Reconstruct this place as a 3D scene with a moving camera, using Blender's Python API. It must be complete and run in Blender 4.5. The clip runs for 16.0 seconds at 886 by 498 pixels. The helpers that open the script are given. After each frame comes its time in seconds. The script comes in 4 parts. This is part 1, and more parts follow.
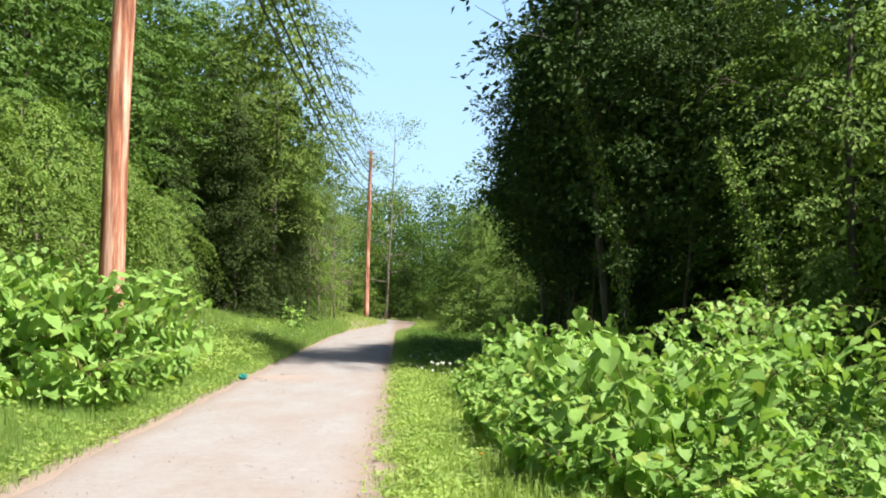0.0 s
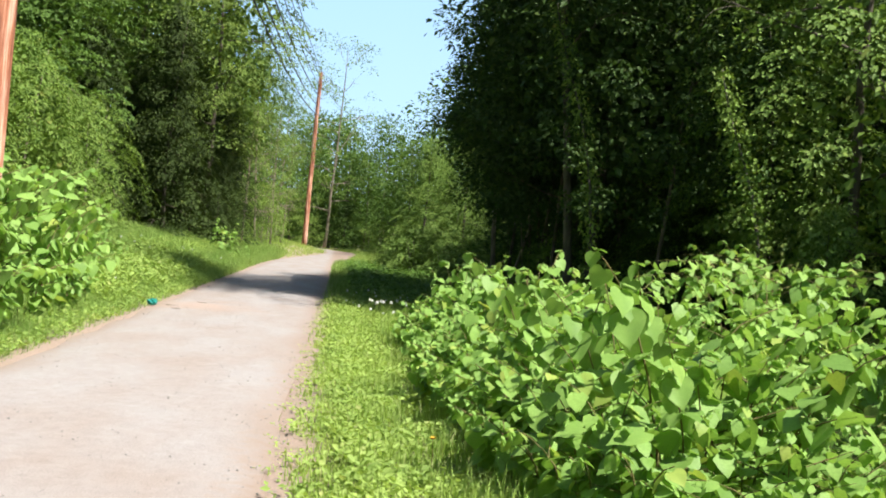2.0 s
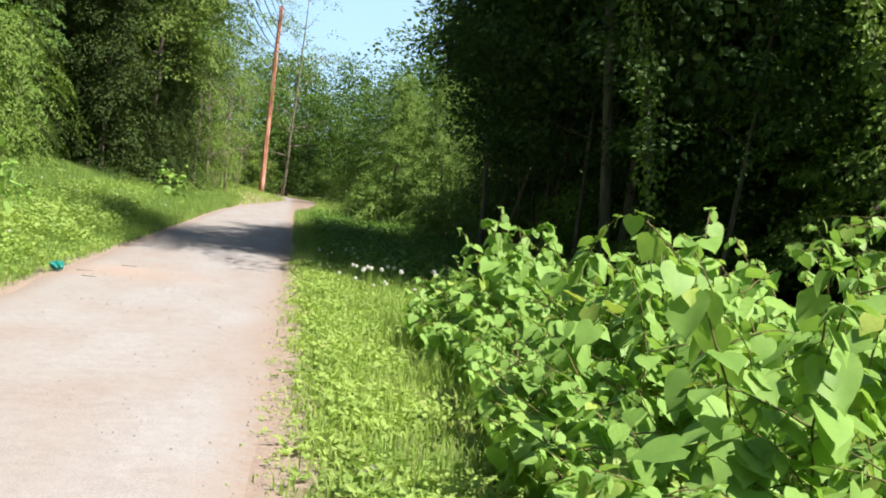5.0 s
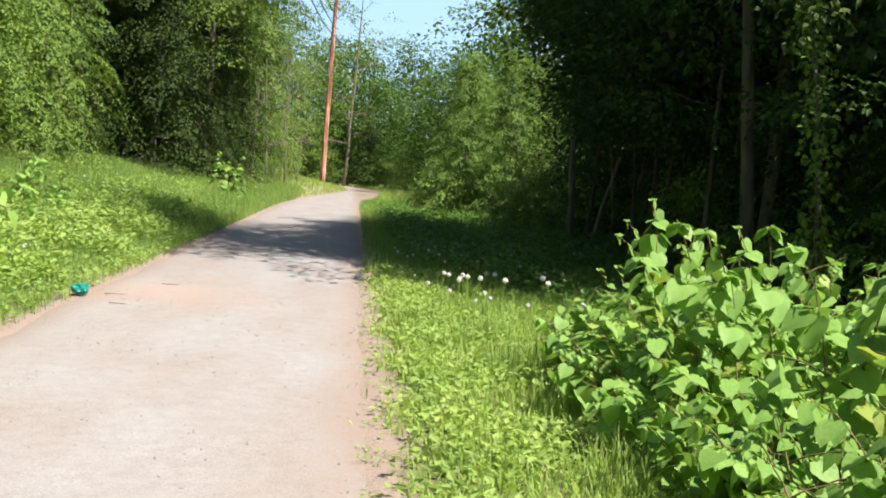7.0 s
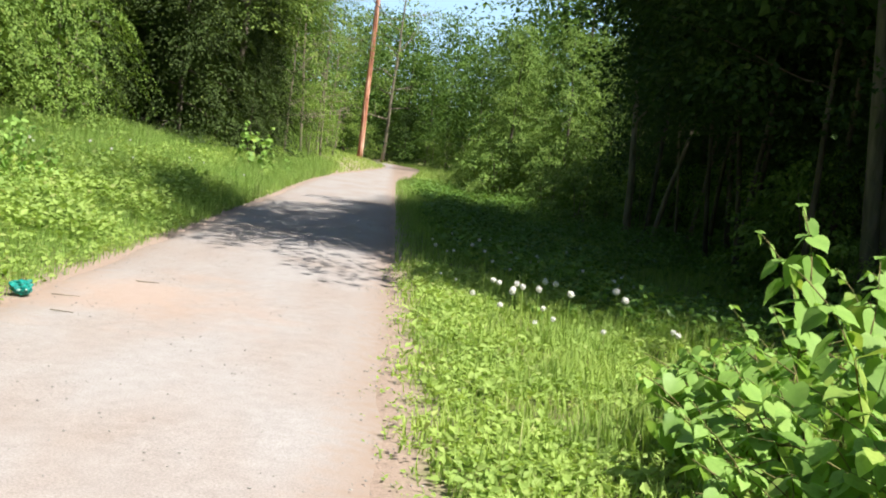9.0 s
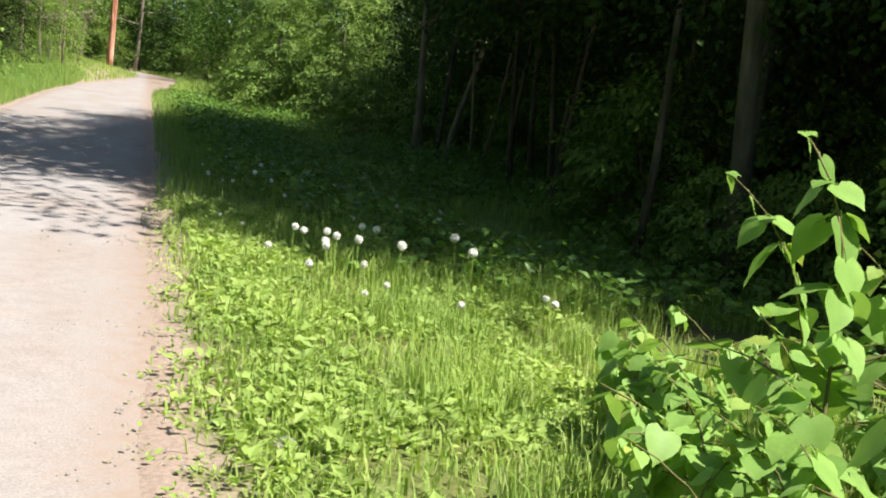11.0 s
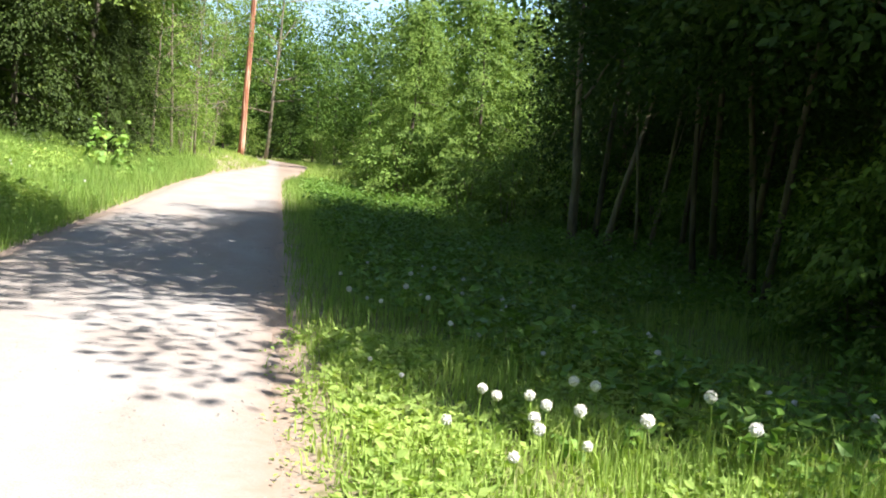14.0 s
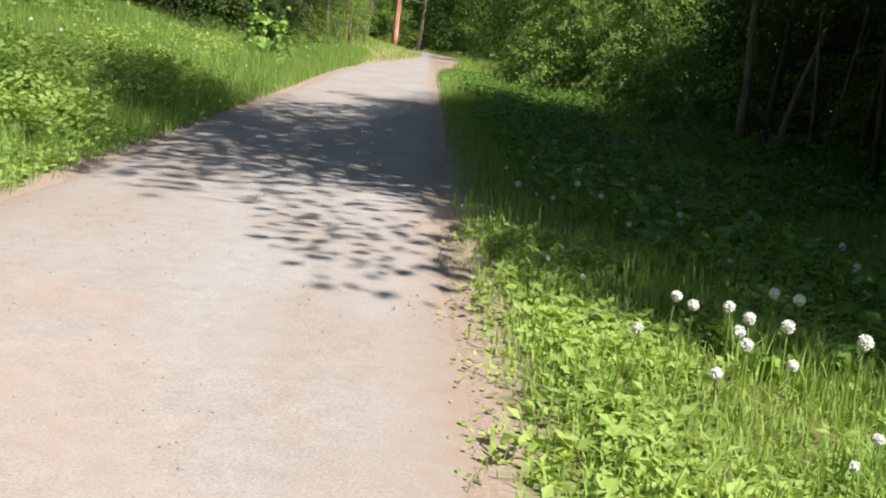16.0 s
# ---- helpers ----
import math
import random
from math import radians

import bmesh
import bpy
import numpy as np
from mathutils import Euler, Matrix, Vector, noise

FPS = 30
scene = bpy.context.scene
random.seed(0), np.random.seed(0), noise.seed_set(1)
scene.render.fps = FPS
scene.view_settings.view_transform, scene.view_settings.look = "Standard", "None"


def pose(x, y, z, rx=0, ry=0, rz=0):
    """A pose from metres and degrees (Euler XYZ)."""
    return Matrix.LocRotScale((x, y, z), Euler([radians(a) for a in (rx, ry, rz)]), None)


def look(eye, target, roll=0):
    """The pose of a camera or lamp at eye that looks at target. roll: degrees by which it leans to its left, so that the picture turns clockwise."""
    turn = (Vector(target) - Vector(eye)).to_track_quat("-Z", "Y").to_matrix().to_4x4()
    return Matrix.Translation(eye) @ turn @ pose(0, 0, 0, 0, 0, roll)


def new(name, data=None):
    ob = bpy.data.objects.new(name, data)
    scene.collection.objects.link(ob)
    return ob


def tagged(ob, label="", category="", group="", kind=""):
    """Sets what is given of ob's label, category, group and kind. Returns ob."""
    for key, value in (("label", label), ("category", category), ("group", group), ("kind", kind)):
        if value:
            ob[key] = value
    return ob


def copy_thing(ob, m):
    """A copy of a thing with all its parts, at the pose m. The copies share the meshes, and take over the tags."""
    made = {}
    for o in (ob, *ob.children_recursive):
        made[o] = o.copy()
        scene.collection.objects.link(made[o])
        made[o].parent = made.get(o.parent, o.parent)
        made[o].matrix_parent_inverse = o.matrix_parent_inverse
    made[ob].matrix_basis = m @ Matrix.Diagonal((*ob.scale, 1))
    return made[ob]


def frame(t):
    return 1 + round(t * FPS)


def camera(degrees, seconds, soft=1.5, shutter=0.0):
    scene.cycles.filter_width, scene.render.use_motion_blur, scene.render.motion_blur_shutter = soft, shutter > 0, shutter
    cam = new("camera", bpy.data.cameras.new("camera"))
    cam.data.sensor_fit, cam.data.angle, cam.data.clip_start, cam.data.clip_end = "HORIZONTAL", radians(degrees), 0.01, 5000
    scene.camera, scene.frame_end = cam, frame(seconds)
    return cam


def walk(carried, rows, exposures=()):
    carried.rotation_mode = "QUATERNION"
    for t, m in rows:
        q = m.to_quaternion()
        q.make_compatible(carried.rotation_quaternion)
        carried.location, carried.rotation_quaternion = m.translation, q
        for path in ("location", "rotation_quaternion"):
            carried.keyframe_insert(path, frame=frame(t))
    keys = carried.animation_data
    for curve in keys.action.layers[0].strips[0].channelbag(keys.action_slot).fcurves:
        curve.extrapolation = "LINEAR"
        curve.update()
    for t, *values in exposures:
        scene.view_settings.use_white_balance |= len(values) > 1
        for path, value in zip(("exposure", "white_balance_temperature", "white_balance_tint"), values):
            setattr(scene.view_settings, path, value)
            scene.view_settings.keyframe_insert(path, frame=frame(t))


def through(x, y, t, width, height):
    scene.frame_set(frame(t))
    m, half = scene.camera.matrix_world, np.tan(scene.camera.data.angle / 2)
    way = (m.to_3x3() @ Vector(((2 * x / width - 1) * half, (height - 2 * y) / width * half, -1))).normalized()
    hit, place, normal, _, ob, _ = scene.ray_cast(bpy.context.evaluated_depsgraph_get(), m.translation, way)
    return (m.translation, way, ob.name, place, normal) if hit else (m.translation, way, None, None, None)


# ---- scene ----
cam = camera(44.0, 16.0, soft=1.9)
PATH = [
    (0, (0.189, 0.326, 1.546), (0.266, 2.322, 1.644), 0.3),
    (0.5, (0.216, 1.044, 1.518), (0.326, 3.039, 1.599), -0.7),
    (1, (0.173, 1.668, 1.491), (0.295, 3.664, 1.546), 4.7),
    (1.5, (0.192, 2.349, 1.475), (0.35, 4.343, 1.472), 1.5),
    (2, (0.213, 3.012, 1.494), (0.4, 5.003, 1.48), 4.5),
    (2.5, (0.224, 3.704, 1.518), (0.555, 5.675, 1.433), 5.9),
    (3, (0.161, 4.327, 1.518), (0.53, 6.291, 1.439), 5.0),
    (3.2, (0.098, 4.642, 1.484), (0.365, 6.624, 1.462), 6.0),
    (5.3, (-0.125, 8.638, 1.369), (0.15, 10.617, 1.267), 5.6),
    (5.5, (-0.168, 9.002, 1.319), (0.069, 10.986, 1.23), 6.5),
    (6, (-0.16, 9.729, 1.336), (0.073, 11.711, 1.207), 3.6),
    (6.5, (-0.202, 10.382, 1.385), (0.01, 12.367, 1.261), 7.2),
    (7, (-0.262, 11.13, 1.428), (-0.095, 13.118, 1.293), 3.7),
    (7.5, (-0.257, 11.818, 1.462), (-0.132, 13.81, 1.329), 5.0),
    (8, (-0.241, 12.492, 1.427), (-0.198, 14.487, 1.282), 4.2),
    (8.5, (-0.156, 13.176, 1.417), (-0.105, 15.168, 1.247), 3.6),
    (9, (-0.184, 13.793, 1.43), (-0.08, 15.782, 1.252), 6.0),
    (9.5, (-0.165, 14.405, 1.334), (0.055, 16.388, 1.199), 4.7),
    (9.7, (-0.156, 14.696, 1.338), (0.091, 16.675, 1.189), 5.2),
    (11.8, (-0.252, 17.479, 1.337), (0.388, 19.346, 1.014), 6.6),
    (12, (-0.234, 17.758, 1.401), (0.296, 19.669, 1.142), 6.0),
    (12.5, (-0.269, 18.28, 1.412), (-0.066, 20.27, 1.386), 4.5),
    (13, (-0.203, 18.542, 1.401), (-0.106, 20.537, 1.487), 3.9),
    (13.5, (-0.227, 18.724, 1.4), (-0.095, 20.719, 1.389), 4.0),
    (14, (-0.19, 18.948, 1.371), (0.116, 20.917, 1.201), 4.7),
    (14.5, (-0.176, 19.028, 1.362), (0.225, 20.97, 1.105), 5.1),
    (15, (-0.18, 19.049, 1.355), (0.222, 20.991, 1.1), 6.4),
    (15.5, (-0.286, 19.15, 1.315), (0.036, 21.103, 1.028), 8.8),
    (16, (-0.362, 19.315, 1.295), (-0.299, 21.277, 0.915), 6.2),
]
walk(cam, [(t, look(e, g, r)) for t, e, g, r in PATH], [(0, 0.98), (7, 0.92), (9.7, 0.96), (11.8, 1.3), (12.5, 1.58), (13.5, 1.58), (14.5, 1.34), (15.5, 1.18), (16, 0.79)])

# ---------------------------------------------------------------- world, sun, exposure
SUN_EL, SUN_AZ = radians(54), radians(132)
world = bpy.data.worlds.new("world")
scene.world = world
world.use_nodes = True
wn = world.node_tree
sky = wn.nodes.new("ShaderNodeTexSky")
sky.sky_type = "NISHITA"
sky.sun_disc = False
sky.sun_elevation, sky.sun_rotation = SUN_EL, SUN_AZ
sky.air_density, sky.dust_density, sky.ozone_density = 1.0, 0.9, 1.0
wn.nodes["Background"].inputs[1].default_value = 0.066
wn.links.new(sky.outputs[0], wn.nodes["Background"].inputs[0])
sun = new("sun", bpy.data.lights.new("sun", "SUN"))
sun.data.energy, sun.data.angle, sun.data.color = 5.0, radians(0.53), (1.0, 0.955, 0.88)
sun.matrix_world = look((0, 0, 30), (-math.sin(SUN_AZ) * math.cos(SUN_EL), -math.cos(SUN_AZ) * math.cos(SUN_EL), 30 - math.sin(SUN_EL)))


# ---------------------------------------------------------------- materials
def ramp(nt, src, stops):
    r = nt.nodes.new("ShaderNodeValToRGB")
    while len(r.color_ramp.elements) < len(stops):
        r.color_ramp.elements.new(0.5)
    for e, (p, c) in zip(r.color_ramp.elements, stops):
        e.position, e.color = p, (*c, 1)
    nt.links.new(src, r.inputs[0])
    return r.outputs[0]


def noise_tex(nt, scale, detail=4, rough=0.6, coord=None, stretch=None):
    n = nt.nodes.new("ShaderNodeTexNoise")
    n.inputs["Scale"].default_value, n.inputs["Detail"].default_value, n.inputs["Roughness"].default_value = scale, detail, rough
    if coord is None:
        coord = nt.nodes.new("ShaderNodeTexCoord").outputs["Object"]
    if stretch:
        mp = nt.nodes.new("ShaderNodeMapping")
        mp.inputs["Scale"].default_value = stretch
        nt.links.new(coord, mp.inputs[0])
        coord = mp.outputs[0]
    nt.links.new(coord, n.inputs["Vector"])
    return n.outputs["Fac"]


def mix_col(nt, a, b, fac, mode="MIX"):
    m = nt.nodes.new("ShaderNodeMix")
    m.data_type, m.blend_type = "RGBA", mode
    for socket, v in ((m.inputs[0], fac), (m.inputs[6], a), (m.inputs[7], b)):
        if isinstance(v, (int, float)):
            socket.default_value = v
        elif isinstance(v, tuple):
            socket.default_value = (*v, 1)
        else:
            nt.links.new(v, socket)
    return m.outputs[2]


def material(name, rough=0.8):
    m = bpy.data.materials.new(name)
    m.use_nodes = True
    b = m.node_tree.nodes["Principled BSDF"]
    b.inputs["Roughness"].default_value = rough
    return m, m.node_tree, b


def bump(nt, b, height, strength, distance):
    n = nt.nodes.new("ShaderNodeBump")
    n.inputs["Strength"].default_value, n.inputs["Distance"].default_value = strength, distance
    nt.links.new(height, n.inputs["Height"])
    nt.links.new(n.outputs[0], b.inputs["Normal"])


def leaf_material(name, dark, light, yellow, through=0.35, rough=0.45, spots=0.0):
    """A leaf: gloss on top, light passing through; colour varies from leaf to leaf and within a leaf."""
    m, nt, b = material(name, rough)
    geo = nt.nodes.new("ShaderNodeNewGeometry")
    info = nt.nodes.new("ShaderNodeObjectInfo")
    add = nt.nodes.new("ShaderNodeMath")
    add.operation = "ADD"
    nt.links.new(geo.outputs["Random Per Island"], add.inputs[0])
    nt.links.new(info.outputs["Random"], add.inputs[1])
    fr = nt.nodes.new("ShaderNodeMath")
    fr.operation = "FRACT"
    nt.links.new(add.outputs[0], fr.inputs[0])
    col = ramp(nt, fr.outputs[0], [(0.0, dark), (0.35, light), (0.92, light), (1.0, yellow)])
    big = ramp(nt, noise_tex(nt, 0.9, 3), [(0.3, (0.72, 0.78, 0.7)), (0.7, (1.15, 1.1, 1.05))])
    col = mix_col(nt, col, big, 1.0, "MULTIPLY")
    if spots:
        vein = ramp(nt, noise_tex(nt, 60, 3), [(0.35, (0.86, 0.88, 0.8)), (0.7, (1.08, 1.06, 1.05))])
        col = mix_col(nt, col, vein, 1.0, "MULTIPLY")
    nt.links.new(col, b.inputs["Base Color"])
    b.inputs["Specular IOR Level"].default_value = 0.25
    tr = nt.nodes.new("ShaderNodeBsdfTranslucent")
    nt.links.new(mix_col(nt, col, (1.2, 1.2, 0.7), 1.0, "MULTIPLY"), tr.inputs["Color"])
    mx = nt.nodes.new("ShaderNodeMixShader")
    mx.inputs[0].default_value = through
    nt.links.new(b.outputs[0], mx.inputs[1])
    nt.links.new(tr.outputs[0], mx.inputs[2])
    nt.links.new(mx.outputs[0], nt.nodes["Material Output"].inputs[0])
    return m


def bark_material(name, dark, light, scale=6):
    m, nt, b = material(name, 0.9)
    n = noise_tex(nt, scale, 6, 0.65, stretch=(1, 1, 0.18))
    big = noise_tex(nt, 1.3, 3)
    col = ramp(nt, n, [(0.3, dark), (0.7, light)])
    nt.links.new(mix_col(nt, col, ramp(nt, big, [(0.35, (0.7, 0.75, 0.62)), (0.65, (1.1, 1.1, 1.1))]), 1.0, "MULTIPLY"), b.inputs["Base Color"])
    bump(nt, b, n, 0.9, 0.03)
    return m


KNOT = leaf_material("knotweed_leaf", (0.19, 0.335, 0.080), (0.32, 0.51, 0.14), (0.43, 0.52, 0.13), 0.38, 0.5, 1)
BROAD = leaf_material("broad_leaf", (0.050, 0.105, 0.020), (0.115, 0.205, 0.038), (0.19, 0.25, 0.055), 0.28, 0.6)
HEML = leaf_material("evergreen_leaf", (0.018, 0.032, 0.007), (0.055, 0.090, 0.018), (0.11, 0.15, 0.03), 0.28, 0.65)
# leaf colour darkened to stand in for the shade inside the right wood
SHADEDL = leaf_material("shaded_leaf", (0.026, 0.055, 0.013), (0.056, 0.104, 0.024), (0.10, 0.14, 0.032), 0.25, 0.65)
FEATHER = leaf_material("feathery_leaf", (0.07, 0.12, 0.02), (0.17, 0.25, 0.05), (0.24, 0.30, 0.07), 0.28, 0.6)
VINEL = leaf_material("vine_leaf", (0.075, 0.14, 0.028), (0.185, 0.29, 0.062), (0.26, 0.32, 0.08), 0.28, 0.6)
LIGHTL = leaf_material("light_leaf", (0.11, 0.185, 0.036), (0.205, 0.315, 0.065), (0.27, 0.30, 0.08), 0.28, 0.6)
GRASS = leaf_material("grass_blade", (0.22, 0.33, 0.075), (0.36, 0.49, 0.13), (0.52, 0.52, 0.27), 0.42, 0.6)
MEADOW = leaf_material("meadow_blade", (0.14, 0.24, 0.055), (0.28, 0.42, 0.11), (0.42, 0.42, 0.20), 0.40, 0.6)
WEED = leaf_material("weed_leaf", (0.23, 0.34, 0.080), (0.37, 0.50, 0.14), (0.46, 0.50, 0.20), 0.40, 0.6)
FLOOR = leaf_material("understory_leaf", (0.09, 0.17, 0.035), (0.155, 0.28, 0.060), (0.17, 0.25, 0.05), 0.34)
BARK = bark_material("bark", (0.055, 0.042, 0.032), (0.17, 0.14, 0.11))
GREYBARK = bark_material("grey_bark", (0.05, 0.044, 0.036), (0.16, 0.14, 0.115), 9)
TWIG = bark_material("twig_bark", (0.14, 0.105, 0.08), (0.32, 0.27, 0.21), 12)
STEM = bark_material("green_stem", (0.10, 0.13, 0.03), (0.24, 0.16, 0.07), 14)

POLE, nt, b = material("weathered_pole_wood", 0.75)
n1 = noise_tex(nt, 7, 6, 0.7, stretch=(1, 1, 0.06))
n2 = noise_tex(nt, 2.2, 4, 0.6, stretch=(1, 1, 0.25))
c = ramp(nt, n1, [(0.36, (0.10, 0.035, 0.02)), (0.5, (0.45, 0.185, 0.10)), (0.62, (0.80, 0.56, 0.43))])
nt.links.new(mix_col(nt, c, ramp(nt, n2, [(0.4, (0.72, 0.62, 0.6)), (0.65, (1.15, 1.08, 1.05))]), 1.0, "MULTIPLY"), b.inputs["Base Color"])
bump(nt, b, n1, 0.7, 0.015)

PATHM, nt, b = material("fine_gravel", 0.95)
geo = nt.nodes.new("ShaderNodeNewGeometry").outputs["Position"]
fine = noise_tex(nt, 95, 5, 0.75, geo)
mid = noise_tex(nt, 9, 5, 0.6, geo)
large = noise_tex(nt, 0.7, 4, 0.55, geo, (1.6, 0.7, 1))
c = ramp(nt, fine, [(0.25, (0.19, 0.172, 0.165)), (0.5, (0.315, 0.296, 0.288)), (0.75, (0.42, 0.402, 0.394))])
c = mix_col(nt, c, ramp(nt, mid, [(0.3, (0.93, 0.91, 0.89)), (0.7, (1.08, 1.07, 1.06))]), 1.0, "MULTIPLY")
c = mix_col(nt, c, ramp(nt, large, [(0.35, (0.96, 0.87, 0.81)), (0.62, (1.04, 1.03, 1.03))]), 1.0, "MULTIPLY")
# reddish dirt along the two edges
sep = nt.nodes.new("ShaderNodeSeparateXYZ")
nt.links.new(geo, sep.inputs[0])
mid_off = nt.nodes.new("ShaderNodeMath"); mid_off.operation = "ADD"; mid_off.inputs[1].default_value = 1.5
nt.links.new(sep.outputs[0], mid_off.inputs[0])
ab = nt.nodes.new("ShaderNodeMath"); ab.operation = "ABSOLUTE"
nt.links.new(mid_off.outputs[0], ab.inputs[0])
jit = nt.nodes.new("ShaderNodeMath"); jit.operation = "MULTIPLY_ADD"; jit.inputs[1].default_value = 0.7
nt.links.new(mid, jit.inputs[0]); nt.links.new(ab.outputs[0], jit.inputs[2])
er = nt.nodes.new("ShaderNodeMapRange")
er.inputs[1].default_value, er.inputs[2].default_value = 1.42, 1.78
nt.links.new(jit.outputs[0], er.inputs[0])
c = mix_col(nt, c, (0.28, 0.208, 0.163), er.outputs[0])
vd = nt.nodes.new("ShaderNodeVectorMath"); vd.operation = "SUBTRACT"; vd.inputs[1].default_value = (-2.1, 22.6, 0)
nt.links.new(geo, vd.inputs[0])
vs = nt.nodes.new("ShaderNodeVectorMath"); vs.operation = "MULTIPLY"; vs.inputs[1].default_value = (0.55, 0.45, 0)
nt.links.new(vd.outputs[0], vs.inputs[0])
vl = nt.nodes.new("ShaderNodeVectorMath"); vl.operation = "LENGTH"
nt.links.new(vs.outputs[0], vl.inputs[0])
sm = nt.nodes.new("ShaderNodeMath"); sm.operation = "MULTIPLY_ADD"; sm.inputs[1].default_value = 1.6
nt.links.new(noise_tex(nt, 1.6, 4, 0.6, geo), sm.inputs[0]); nt.links.new(vl.outputs["Value"], sm.inputs[2])
sr = nt.nodes.new("ShaderNodeMapRange")
sr.inputs[1].default_value, sr.inputs[2].default_value, sr.inputs[4].default_value = 1.5, 0.9, 0.55
nt.links.new(sm.outputs[0], sr.inputs[0])
c = mix_col(nt, c, (0.40, 0.27, 0.20), sr.outputs[0])
nt.links.new(c, b.inputs["Base Color"])
bump(nt, b, fine, 0.15, 0.006)

SOIL, nt, b = material("grassy_soil", 0.95)
geo = nt.nodes.new("ShaderNodeNewGeometry").outputs["Position"]
fine = noise_tex(nt, 40, 5, 0.75, geo)
large = noise_tex(nt, 1.1, 4, 0.6, geo)
c = ramp(nt, fine, [(0.3, (0.07, 0.085, 0.025)), (0.55, (0.14, 0.17, 0.045)), (0.75, (0.24, 0.22, 0.10))])
c = mix_col(nt, c, ramp(nt, large, [(0.4, (0.85, 0.75, 0.6)), (0.6, (1.1, 1.15, 1.0))]), 1.0, "MULTIPLY")
sep = nt.nodes.new("ShaderNodeSeparateXYZ")
nt.links.new(geo, sep.inputs[0])
shift = nt.nodes.new("ShaderNodeMath"); shift.operation = "ADD"; shift.inputs[1].default_value = 1.5
nt.links.new(sep.outputs[0], shift.inputs[0])
ab = nt.nodes.new("ShaderNodeMath"); ab.operation = "ABSOLUTE"
nt.links.new(shift.outputs[0], ab.inputs[0])
jit = nt.nodes.new("ShaderNodeMath"); jit.operation = "MULTIPLY_ADD"; jit.inputs[1].default_value = 0.9
nt.links.new(noise_tex(nt, 3.0, 5, 0.65, geo), jit.inputs[0]); nt.links.new(ab.outputs[0], jit.inputs[2])
er = nt.nodes.new("ShaderNodeMapRange")
er.inputs[1].default_value, er.inputs[2].default_value = 2.2, 1.95
nt.links.new(jit.outputs[0], er.inputs[0])
earth = ramp(nt, fine, [(0.3, (0.23, 0.168, 0.132)), (0.7, (0.40, 0.30, 0.24))])
c = mix_col(nt, c, earth, er.outputs[0])
nt.links.new(c, b.inputs["Base Color"])
bump(nt, b, fine, 0.5, 0.015)

PUFF, nt, b = material("seed_fluff", 0.9)
b.inputs["Base Color"].default_value = (0.78, 0.76, 0.72, 1)
PETAL, nt, b = material("yellow_petal", 0.6)
b.inputs["Base Color"].default_value = (0.75, 0.42, 0.02, 1)
TEAL, nt, b = material("teal_plastic", 0.35)
nt.links.new(ramp(nt, noise_tex(nt, 25, 3), [(0.3, (0.0, 0.14, 0.12)), (0.7, (0.02, 0.30, 0.25))]), b.inputs["Base Color"])
RUBBER, nt, b = material("black_cable", 0.6)
b.inputs["Base Color"].default_value = (0.03, 0.03, 0.032, 1)
METAL, nt, b = material("galvanised_steel", 0.5)
b.inputs["Base Color"].default_value = (0.35, 0.35, 0.34, 1)
b.inputs["Metallic"].default_value = 0.8
STONE, nt, b = material("grey_stone", 0.9)
nt.links.new(ramp(nt, noise_tex(nt, 20, 4), [(0.3, (0.16, 0.15, 0.14)), (0.7, (0.36, 0.34, 0.31))]), b.inputs["Base Color"])


# ---------------------------------------------------------------- helpers
def smooth(v, a, b):
    t = np.clip((np.asarray(v, dtype=float) - a) / (b - a), 0, 1)
    return t * t * (3 - 2 * t)


def centre(y):
    """How far the trail has swung sideways by that y: straight, then to the right, then left into the trees."""
    return 1.9 * smooth(y, 48, 86) - 9.0 * smooth(y, 84, 125)


def half_width(y):
    return 1.46 - 0.40 * smooth(y, 55, 85)


def ground_z(x, y):
    x, y = np.asarray(x, dtype=float), np.asarray(y, dtype=float)
    u = x - centre(y)
    bank = 0.22 * smooth(-u, 3.05, 4.2) + 0.85 * smooth(-u, 3.6, 8.5) + 0.03 * np.maximum(-u - 8.5, 0)
    dip = -0.18 * smooth(u, 0.3, 3.2) + 0.35 * smooth(u, 6.0, 16.0)
    wob = 0.05 * np.sin(1.3 * x + 0.7 * y) * smooth(np.abs(u + 1.5), 1.9, 3.5) + 0.035 * np.sin(2.9 * x - 1.9 * y + 1) * smooth(np.abs(u + 1.5), 1.9, 3.5)
    return (bank * smooth(u, -60, -30) + dip * smooth(-u, -60, -30) + wob) - 0.05 * (1 - smooth(np.abs(u + 1.5), half_width(y) - 0.35, half_width(y) - 0.02))


def mesh_of(name, verts, faces, mat, shade=False):
    me = bpy.data.meshes.new(name)
    me.from_pydata([tuple(v) for v in verts] if not hasattr(verts, "tolist") else verts.tolist(), [], faces.tolist() if hasattr(faces, "tolist") else faces)
    me.materials.append(mat)
    if shade:
        me.shade_smooth()
    me.update()
    return me


def part(name, me, parent, label=""):
    ob = new(name, me)
    ob.parent = parent
    return tagged(ob, label)


